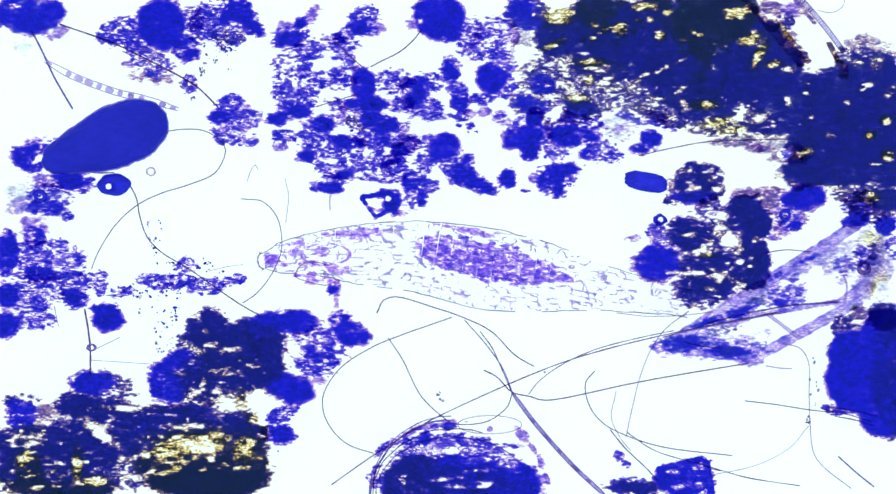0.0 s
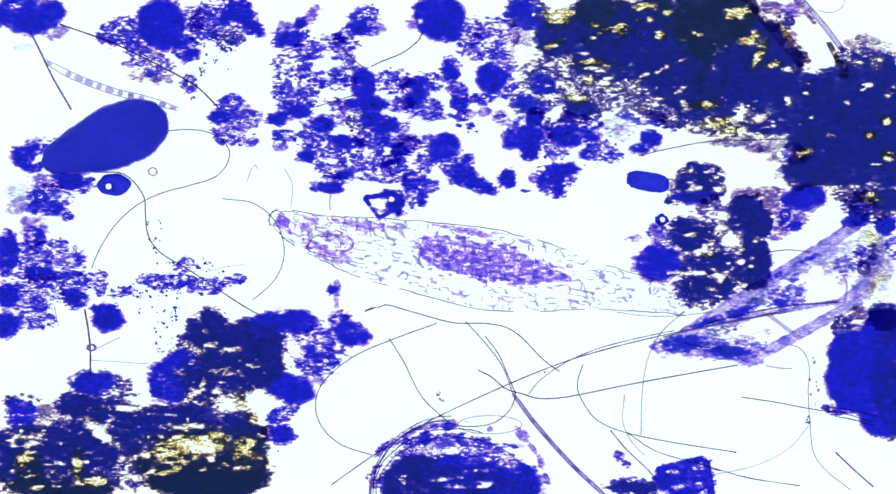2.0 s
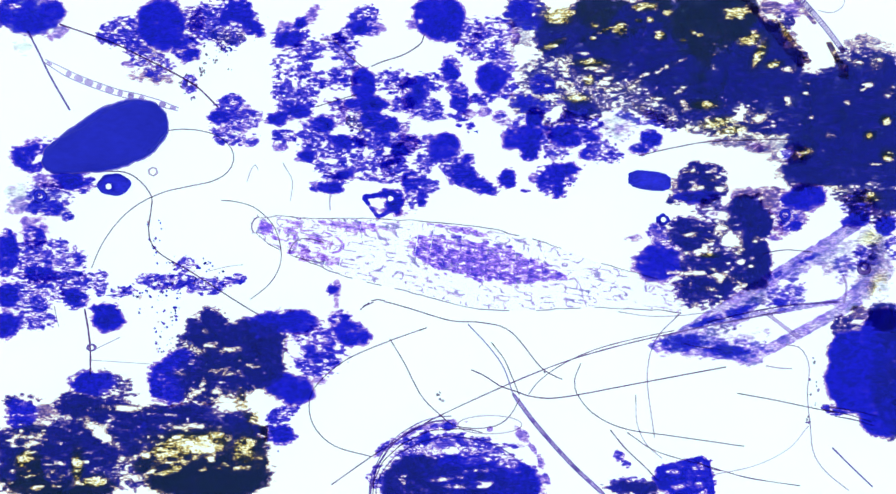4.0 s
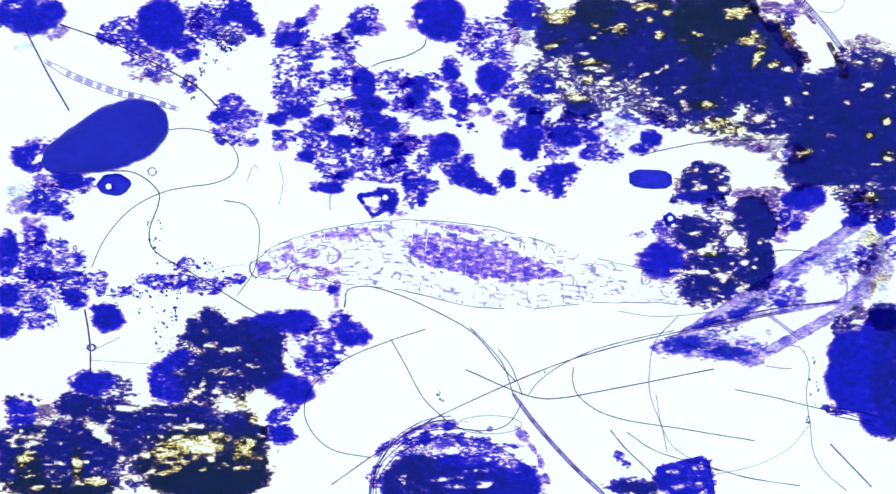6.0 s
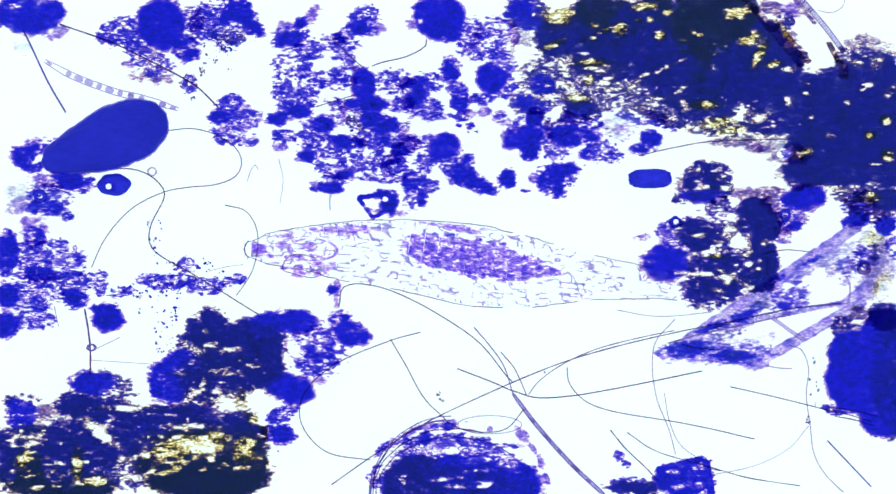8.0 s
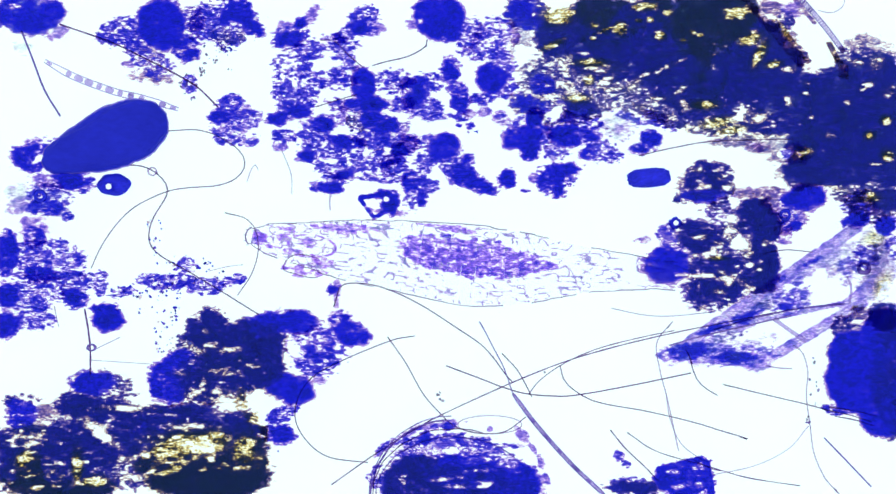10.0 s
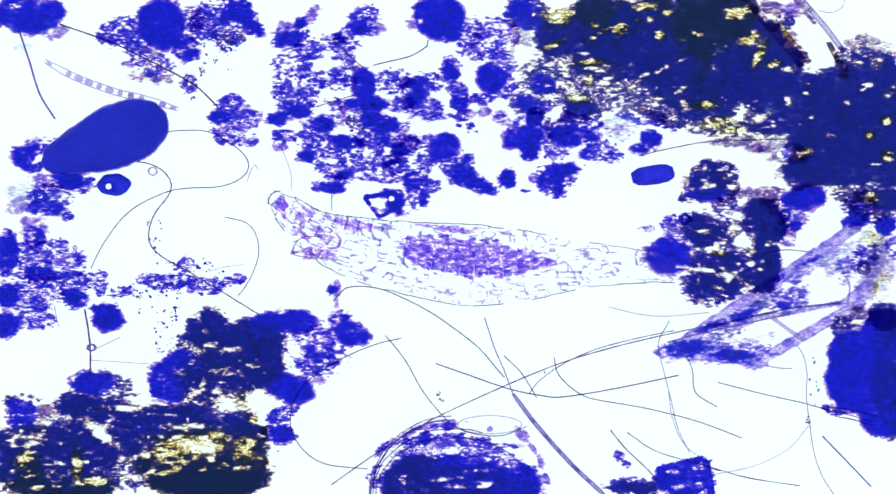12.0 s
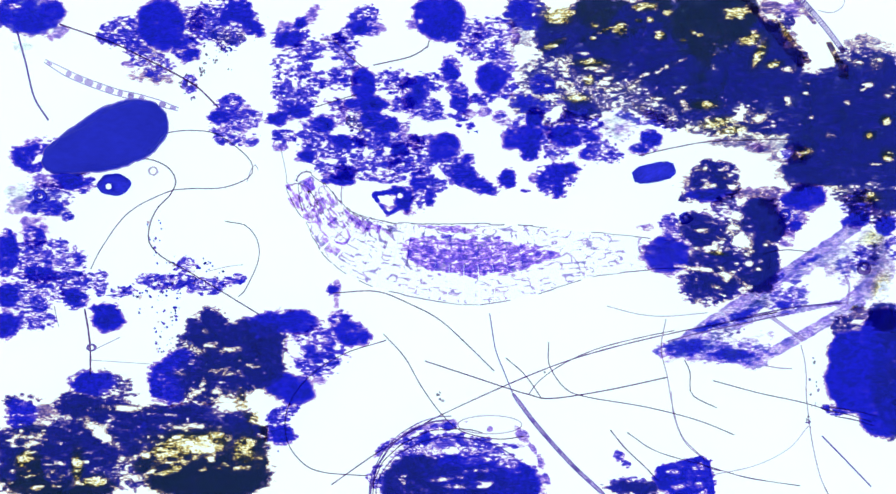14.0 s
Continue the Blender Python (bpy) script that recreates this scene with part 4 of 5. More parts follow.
# ---- the torn piece of plant tissue ----
def strip(thing, back, pts, width, mat, z=0.008, name="cell_wall"):
    path, length = spline(pts, 6)
    verts, faces = [], []
    for i, (x, y) in enumerate(path):
        x0, y0 = path[max(i - 1, 0)]
        x1, y1 = path[min(i + 1, len(path) - 1)]
        d = Vector((x1 - x0, y1 - y0)).normalized()
        nx, ny = -d.y, d.x
        w = width / 2 * (1 + 0.5 * noise.noise(Vector((x * 0.03, y * 0.03, width))))
        w2 = width / 2 * (1 + 0.5 * noise.noise(Vector((x * 0.05, y * 0.05, 7 + width))))
        for k, (s, h) in enumerate(((-w, 0), (-w * 0.9, 1), (0, 1.3), (w2 * 0.9, 1), (w2, 0), (0, -0.6))):
            verts.append(P(x + nx * s, y + ny * s, z + h * 0.004) + back)
    for i in range(len(path) - 1):
        for k in range(6):
            a, b = i * 6 + k, i * 6 + (k + 1) % 6
            faces.append([a, b, b + 6, a + 6])
    faces += [[0, 1, 2, 3, 4, 5][::-1], [len(verts) - 6 + k for k in range(6)]]
    return mesh_object(name, verts, faces, mat, thing)


def tissue():
    sheet_lobes = [("b", 1345, 491, 190, 11, 32.3), ("b", 1392, 540, 80, 4.5, 9.5), ("b", 1411, 577, 112, 10, 28.8), ("b", 1250, 621, 90, 6, -7), ("b", 1230, 585, 90, 6, 20), ("b", 1500, 510, 50, 11, 38), ("t", 1240, 606, 90, 22, 4), ("t", 1305, 618, 40, 18, 4), ("t", 1320, 520, 56, 20, 32), ("t", 1265, 556, 60, 18, 22),
                   ("p", 1512, 428, 44, 24, 34), ("t", 1425, 455, 70, 14, 32), ("m", 1470, 470, 30, 24, 20), ("p", 1475, 440, 40, 22, 30), ("m", 1530, 455, 20, 50, -20), ("m", 1515, 500, 34, 22, 40), ("p", 1545, 478, 18, 34, -20), ("t", 1448, 556, 28, 9, 32), ("h", 1310, 630, 30, 12, 0), ("p", 1255, 586, 34, 16, 0), ("p", 1320, 592, 30, 16, 20), ("p", 1330, 508, 22, 10, 30)]
    inside = [("s", 1195, 602, 50, 16, 6), ("L", 1290, 611, 60, 18, 0), ("s", 1272, 614, 36, 10, 0), ("s", 1240, 562, 26, 7, 20), ("s", 1310, 540, 24, 6, 20), ("N", 1265, 575, 34, 12, 15), ("L", 1282, 553, 30, 14, 20), ("s", 1288, 550, 16, 8, 10), ("L", 1375, 518, 38, 22, 15), ("s", 1368, 524, 22, 12, 20), ("N", 1325, 530, 26, 10, 20), ("s", 1422, 450, 16, 5, 25), ("L", 1345, 490, 30, 6, 32), ("L", 1390, 486, 12, 8, 40), ("l", 1476, 466, 24, 18, 20), ("N", 1528, 440, 10, 16, 0), ("L", 1330, 600, 14, 10, 0),
              ("g", 1538, 500, 12, 22, -20), ("w", 1540, 500, 8, 14, -20), ("w", 1512, 468, 8, 7, 0), ("o", 1443, 497, 34, 19, 15), ("g", 1525, 415, 20, 12, 30), ("o", 1335, 590, 16, 9, 25), ("w", 1388, 560, 26, 8, 28)]
    thing = floc("torn wedge of violet plant tissue with blue granules inside", sheet_lobes + inside, "", "plant_tissue", "plant", mat=M_ORGAN)
    back = -thing.location
    strip(thing, back, [(1240, 565), (1300, 550), (1380, 535), (1470, 528)], 3.2, M_STRIPE, 0.016)
    strip(thing, back, [(1160, 590), (1220, 575), (1300, 560), (1375, 545)], 2.6, M_STRIPE, 0.02)
    strip(thing, back, [(1475, 480), (1482, 500), (1478, 530)], 4, M_CELL, 0.016)
    strip(thing, back, [(1345, 550), (1370, 570), (1400, 592)], 7, M_CELL, 0.016)
    return thing


tissue_piece = tissue()


def spines():
    """Stiff plant hairs at the upper right corner."""
    floc("thick dark plant hair with golden edges", [("B", 1350, 50, 88, 8, -50), ("G", 1384, 72, 52, 7, -50), ("m", 1352, 16, 30, 16, -30), ("h", 1385, 18, 30, 16, 0), ("m", 1395, 92, 34, 14, -48), ("N", 1375, 40, 16, 20, 0), ("B", 1405, 15, 34, 4, -50), ("g", 1375, 58, 22, 5, -55)], "plant hairs", "plant_hair", "plant hair", dark=True)
    floc("brown tip of a plant hair", [("G", 1466, 104, 36, 5, -62), ("m", 1476, 122, 12, 14, 0)], "plant hairs", "plant_hair", "plant hair", dark=True)


spines()


# ---- threads that keep still ----
def thread(label, pts, r=1.1, mat=None, z=0.004, name="thread"):
    path, length = spline(pts, 6)
    ob = empty(name, P(*pts[0]), label, "thread", "threads")
    rad = [0.92 * r / 1000 * (0.85 + 0.35 * noise.noise(Vector((i * 0.31, r, length)))) for i in range(len(path))]
    v, f = tube([P(x, y, z) - P(*pts[0]) for x, y in path], rad)
    mesh_object("strand", v, f, mat or M_THREAD, ob)
    return ob


thread("thin dark thread stretched between two flocs", [(104, 42), (190, 72), (250, 100), (305, 128), (345, 152), (382, 188)], 1.9)
thread("thin curved thread on a lacy floc", [(552, 187), (590, 175), (625, 165)], 1.2, z=0.03)
thread("short straight dark thread on a lacy floc", [(560, 70), (585, 72), (612, 98), (636, 118)], 1.2, z=0.03)
thread("long dark thread sweeping across the clear field", [(580, 848), (660, 792), (720, 755), (770, 727), (890, 672), (985, 634), (1075, 607), (1180, 582), (1260, 566), (1360, 546)], 1.3)
thread("thread beside a longer one, curling at its end", [(925, 690), (945, 665), (985, 637), (1040, 612), (1105, 594), (1180, 578)], 1.1)
thread("thin dark thread leaning on a pale gap", [(1118, 272), (1180, 258), (1250, 247), (1390, 243)], 1.3, z=0.02)
thread("short thread bridging a white gap", [(1335, 444), (1375, 437), (1422, 441)], 1.2)
thread("faint thread in a shallow arc", [(1240, 832), (1320, 815), (1380, 785), (1415, 745)], 0.9, M_FAINT)
thread("thin thread crossing the lower field", [(1098, 757), (1150, 790), (1240, 816), (1310, 836), (1400, 850)], 1.1)
thread("dark bristly thread ending at a grainy clump", [(1068, 752), (1095, 785), (1130, 818), (1152, 842)], 1.5)
thread("upright grey thread with a small ring grain", [(148, 540), (154, 575), (158, 610), (158, 655)], 2.0)
thread("faint thread lying nearly level", [(160, 630), (220, 634), (280, 638)], 0.8, M_FAINT)
thread("short faint twig-like thread", [(165, 612), (185, 602), (210, 590)], 1.0, M_FAINT)
thread("short faint thread below a floc", [(95, 535), (100, 560), (103, 572)], 1.0, M_FAINT)
stub = thread("short faint stub under a blue floc", [(578, 340), (577, 355), (578, 368)], 1.6, M_FAINT)
thread("thin level thread among violet crumbs", [(365, 474), (400, 466), (425, 463)], 0.8, M_FAINT)
for k, (x0, y0, x1, y1) in enumerate(((1440, 716, 1525, 738), (1450, 712, 1535, 728), (1460, 728, 1530, 745))):
    thread("dark bristle at the edge of a blue block", [(x0, y0), ((x0 + x1) / 2, (y0 + y1) / 2 - 2), (x1, y1)], 1.3)


def filament(label, pts, width, cell, wall=M_STRIPE, inner=M_CELL, z=0.006, gap=1.0):
    """A row of short cells in a common sheath: two side walls, a cross wall at each joint and a pale cell between."""
    path, length = spline(pts, cell)
    thing = empty("filament", P(*pts[0]), label, "filament", "filaments")
    back = -P(*pts[0])
    sides = ([], [])
    for i, (x, y) in enumerate(path):
        x0, y0 = path[max(i - 1, 0)]
        x1, y1 = path[min(i + 1, len(path) - 1)]
        d = Vector((x1 - x0, y1 - y0)).normalized()
        taper = width / 2 * min(1.0, 0.45 + 0.3 * min(i, len(path) - 1 - i))
        for s, row in ((1, sides[0]), (-1, sides[1])):
            row.append(P(x - d.y * s * taper, y + d.x * s * taper, z) + back)
        if i < len(path) - 1:
            if cell > 15 and dice.random() < 0.2:
                continue
            mx, my = (path[i] + path[i + 1]) / 2
            v, f = SPHERES[2]
            ang = math.degrees(math.atan2(-(y1 - y0), x1 - x0))
            fill = dice.uniform(0.55, 1.0) if cell > 15 else 1.0
            out = [(math.copysign(abs(p[0]) ** 0.7, p[0]) * cell * 0.00047 * gap * fill, math.copysign(abs(p[1]) ** 0.7, p[1]) * taper * 0.0009, p[2] * min(0.005, taper * 0.001)) for p in v]
            mesh_object("cell", turned(out, ang, P(mx, my, z) + back), f, inner if noise.noise(Vector((i * 0.7, length, 2))) > -0.2 else wall, thing)
    for row in sides:
        v, f = tube(row, 0.0009)
        mesh_object("side_wall", v, f, wall, thing)
    return thing


filament("pale segmented filament with violet cells", [(78, 106), (130, 134), (200, 160), (250, 172), (312, 191)], 11, 19, M_SHEATH, M_CELL)
filament("violet double-walled filament running to the lower edge", [(897, 688), (940, 745), (1000, 812), (1060, 868)], 6, 9, M_STRIPE, M_SHEATH, z=0.008, gap=1.25)
filament("striped grey filament in a white gap", [(1398, -6), (1440, 42), (1478, 92)], 8, 5, z=0.02)


thread("faint curled thread at the field's upper edge", [(1480, -6), (1474, 12), (1455, 22), (1432, 18)], 0.9, M_FAINT)
thread("tiny bent faint thread", [(432, 318), (440, 296), (447, 288), (452, 298)], 1.0, M_FAINT)
thread("faint short thread below the field's middle", [(1340, 640), (1365, 644), (1386, 645)], 1.4, M_FAINT)
thread("short dark thread near a grainy clump", [(1215, 805), (1240, 818), (1262, 824)], 1.2)


# ---- threads that bend: rows of short rigid pieces ----
BENT = []


def bending(label, shapes, r=1.1, mat=None, z=0.005, step=11.0, hold_end=True, first=0.0):
    """shapes: rows of seconds and the thread's course then. The pieces keep their length; one end is held."""
    longest = max(spline(p, 6)[1] for _, p in shapes)
    n = int(longest / step)
    thing = empty("drifting_thread", P(*shapes[0][1][-1 if hold_end else 0]), label, "thread", "threads")
    v, f = tube([Vector((x * step * 0.00062, 0, 0)) for x in (-1, -0.4, 0.4, 1)], 0.9 * r / 1000)
    me = bpy.data.meshes.new("link")
    me.from_pydata(v, [], f)
    me.materials.append(mat or M_THREAD)
    me.polygons.foreach_set("use_smooth", [True] * len(f))
    links = []
    for i in range(n):
        ob = new("link", me)
        ob.parent = thing
        links.append(ob)
    BENT.append((thing, links, shapes, step, hold_end, z))
    return thing


bending("thin grey thread looping out from the big cyst", [
    (0, [(200, 240), (288, 230), (320, 226), (355, 228), (385, 245), (394, 268), (375, 303), (330, 323), (285, 337), (243, 357), (205, 390), (175, 435), (157, 478)]),
    (7, [(230, 235), (290, 228), (330, 224), (370, 232), (405, 252), (420, 280), (410, 307), (375, 322), (330, 327), (283, 337), (230, 365), (185, 415), (157, 475)]),
    (14, [(270, 236), (292, 232), (330, 228), (375, 233), (415, 258), (440, 285), (435, 310), (390, 328), (330, 330), (290, 337), (225, 372), (180, 430), (155, 478)])], 1.0, M_THREAD)
bending("thin grey thread winding past small crumbs", [
    (0, [(90, 290), (165, 302), (200, 303), (222, 318), (238, 345), (245, 380), (258, 415), (285, 443), (330, 470), (380, 505), (420, 532), (460, 555)]),
    (7, [(110, 300), (150, 303), (195, 298), (235, 300), (265, 315), (284, 337), (280, 360), (264, 395), (262, 425), (280, 447), (330, 475), (380, 505), (458, 554)]),
    (14, [(140, 305), (200, 285), (250, 277), (290, 290), (307, 315), (298, 340), (275, 365), (262, 395), (262, 425), (285, 450), (330, 475), (380, 505), (460, 554)])], 1.2)
bending("thin thread arching before the rotifer's head", [
    (0, [(428, 348), (458, 352), (480, 372), (491, 400), (492, 440), (475, 480), (450, 512), (422, 532)]),
    (1.5, [(400, 347), (445, 354), (478, 380), (495, 420), (494, 455), (478, 490), (440, 527)]),
    (3.2, [(385, 350), (430, 355), (470, 378), (492, 410), (499, 455), (480, 495), (440, 527)]),
    (6.5, [(400, 352), (430, 360), (449, 392), (450, 430), (440, 475), (412, 518)]),
    (10.5, [(400, 376), (430, 385), (447, 405), (452, 440), (440, 480), (415, 518)]),
    (14, [(400, 388), (430, 395), (450, 420), (452, 455), (430, 505), (415, 520)])], 0.9, M_THREAD)
bending("short faint thread above the rotifer's head", [
    (0, [(500, 318), (505, 345), (500, 390)]), (3, [(500, 290), (515, 315), (513, 350)]), (7, [(488, 290), (492, 320), (484, 360)]),
    (11, [(495, 260), (512, 300), (515, 335)]), (14, [(492, 262), (500, 300), (503, 330)])], 0.8, M_FAINT)
bending("slender dark thread pulling out of a clump", [
    (0, [(735, 55), (725, 68), (700, 90), (665, 108), (648, 117)]), (6, [(746, 66), (740, 82), (710, 98), (670, 108), (650, 116)]),
    (14, [(746, 66), (748, 80), (720, 98), (680, 108), (652, 114)])], 1.2)
bending("violet bristly thread swinging from the corner clump", [
    (0, [(56, 55), (75, 92), (95, 135), (125, 187)]), (7, [(44, 55), (62, 90), (85, 135), (117, 190)]), (14, [(30, 55), (45, 110), (60, 170), (86, 212)])], 1.9, M_STRIPE, hold_end=False)
bending("dark thread sliding lengthwise through a crossing", [
    (0, [(848, 648), (870, 660), (895, 685), (925, 693), (970, 699), (1100, 672), (1180, 657), (1312, 635)]),
    (7, [(810, 647), (870, 671), (910, 688), (960, 698), (1060, 683), (1240, 647)]),
    (14, [(745, 632), (815, 655), (885, 678), (925, 690), (965, 697), (1060, 683), (1168, 660)])], 1.2, hold_end=False)
bending("drifting thread with a hooked end", [
    (0, [(662, 542), (672, 525), (700, 520), (760, 538), (810, 555), (860, 580), (900, 620), (938, 643)]),
    (1.5, [(645, 542), (670, 533), (720, 545), (790, 563), (840, 565), (890, 575), (930, 605), (968, 645)]),
    (3, [(640, 542), (665, 530), (720, 545), (800, 568), (860, 567), (910, 580), (965, 645), (1008, 663)]),
    (6.5, [(600, 530), (605, 505), (640, 498), (700, 515), (770, 550), (830, 590), (880, 650), (900, 672)]),
    (10.5, [(585, 530), (600, 498), (660, 500), (730, 530), (800, 575), (850, 610), (885, 655), (900, 672)]),
    (14, [(590, 512), (660, 510), (720, 533), (770, 560), (820, 605), (868, 652)])], 1.1)
bending("thin stem rising from the violet filament", [
    (0, [(815, 562), (850, 602), (880, 645), (898, 690)]), (7, [(830, 580), (855, 605), (882, 640), (898, 690)]), (14, [(858, 555), (867, 610), (882, 650), (898, 690)])], 1.1, M_STRIPE)
bending("thread in a wide open arc beside a lobed floc", [
    (0, [(785, 557), (700, 587), (650, 608), (600, 640), (570, 680), (565, 715), (580, 750), (610, 778), (660, 795)]),
    (3, [(745, 573), (680, 597), (610, 628), (560, 670), (546, 705), (555, 745), (590, 778), (655, 799)]),
    (7, [(735, 580), (680, 597), (600, 630), (545, 675), (528, 715), (540, 755), (580, 790), (655, 803)]),
    (10.5, [(715, 590), (680, 597), (600, 630), (540, 665), (515, 715), (525, 760), (570, 800), (650, 812)]),
    (14, [(670, 597), (600, 620), (540, 660), (505, 710), (500, 760), (520, 800), (560, 825), (650, 833)])], 1.0)
bending("thin thread dipping over the shelled amoeba", [
    (0, [(680, 592), (705, 630), (735, 690), (772, 727), (800, 742), (850, 738), (885, 715), (896, 690)]),
    (7, [(685, 595), (710, 640), (740, 695), (772, 727), (800, 748), (850, 755), (890, 745), (918, 705)]),
    (14, [(672, 585), (708, 625), (740, 680), (775, 727), (810, 755), (870, 768), (925, 762)])], 1.0, z=0.07, hold_end=False)
bending("thread in a loose loop drifting sideways", [
    (0, [(1040, 650), (1025, 670), (1028, 700), (1045, 730), (1080, 755), (1160, 782), (1280, 797)]),
    (1.5, [(1020, 640), (1013, 670), (1020, 700), (1045, 735), (1090, 755), (1170, 775), (1285, 795)]),
    (3, [(1020, 635), (1007, 665), (1010, 690), (1040, 730), (1090, 755), (1170, 768), (1295, 785)]),
    (7, [(998, 645), (1000, 670), (1015, 695), (1045, 715), (1100, 730), (1200, 745), (1325, 768)]),
    (11, [(975, 640), (985, 665), (1020, 690), (1055, 702), (1130, 715), (1220, 738), (1302, 768)]),
    (14, [(960, 600), (962, 640), (990, 680), (1030, 695), (1130, 712), (1220, 735), (1288, 762)])], 1.0, hold_end=False)
bending("faint thread standing across the lower field", [
    (0, [(1200, 548), (1165, 575), (1140, 610), (1120, 660), (1105, 720), (1095, 768)]),
    (3, [(1188, 550), (1150, 590), (1132, 640), (1130, 700), (1135, 762)]),
    (7, [(1180, 560), (1145, 600), (1137, 650), (1143, 700), (1165, 750), (1178, 800)]),
    (11, [(1170, 570), (1150, 600), (1160, 650), (1172, 690), (1183, 745), (1195, 790)]),
    (14, [(1165, 560), (1157, 610), (1168, 660), (1178, 715), (1195, 765), (1235, 805)])], 1.1, M_FAINT)
bending("faint thread swaying over the lower field", [
    (0, [(1077, 690), (1070, 730), (1085, 765), (1105, 790)]), (3, [(1100, 700), (1100, 740), (1115, 775), (1140, 800)]),
    (7, [(1160, 690), (1170, 740), (1190, 780), (1230, 808)]), (14, [(1175, 690), (1180, 730), (1200, 775), (1238, 808)])], 0.9, M_FAINT)
bending("bristly thread at the edge of the clear field", [
    (0, [(1472, 803), (1500, 828), (1530, 852)]), (7, [(1455, 778), (1490, 815), (1525, 852)]), (14, [(1438, 762), (1480, 805), (1525, 852)])], 1.5, M_STRIPE)
bending("thin thread drawn towards the blue block", [
    (0, [(1310, 702), (1360, 708), (1410, 716), (1460, 722)]), (7, [(1290, 680), (1350, 693), (1410, 708), (1465, 722)]), (14, [(1252, 667), (1330, 688), (1400, 703), (1465, 722)])], 1.0)
bending("thin thread slipping out from under plant tissue", [
    (0, [(1205, 600), (1220, 604), (1240, 607), (1265, 610)]), (8, [(1200, 604), (1215, 608), (1235, 610), (1260, 612)]),
    (11, [(1200, 615), (1214, 645), (1220, 685), (1255, 711)]), (14, [(1195, 625), (1207, 650), (1212, 690), (1255, 714)])], 1.0, hold_end=True)
bending("long thin thread hanging in an open loop", [
    (0, [(1372, 601), (1402, 611), (1416, 640), (1416, 690), (1418, 750), (1424, 792), (1445, 820), (1490, 855)]),
    (6.5, [(1378, 604), (1402, 610), (1416, 642), (1411, 690), (1418, 745), (1424, 792), (1445, 828), (1480, 858)]),
    (14, [(1402, 605), (1408, 630), (1411, 660), (1411, 690), (1417, 745), (1425, 792), (1436, 835), (1450, 866)])], 1.1, M_FAINT, hold_end=False)
bending("thin thread lying across the violet filament's end", [
    (0, [(842, 582), (862, 610), (880, 650), (897, 690)]), (6.5, [(878, 618), (895, 640), (906, 665), (916, 692)]), (14, [(890, 630), (915, 652), (933, 675), (948, 698)])], 1.0)
bending("thin thread under the rotifer's tail", [
    (0, [(1085, 548), (1130, 553), (1190, 552), (1250, 545)]), (7, [(1090, 545), (1140, 553), (1190, 552), (1250, 545)]), (14, [(1060, 535), (1120, 550), (1170, 553), (1240, 547)])], 0.9, M_FAINT)


# ---- the rotifer: a chain of rigid body rings on a bending axis ----
RINGS = 30
RING = 25.0


def half_width(s):
    """Half the body's width at s thousandths of a metre behind the head's tip."""
    return float(np.interp(s, [0, 14, 45, 80, 180, 280, 390, 490, 590, 730], [13, 23, 30, 36, 54, 63, 72, 62, 40, 24]))


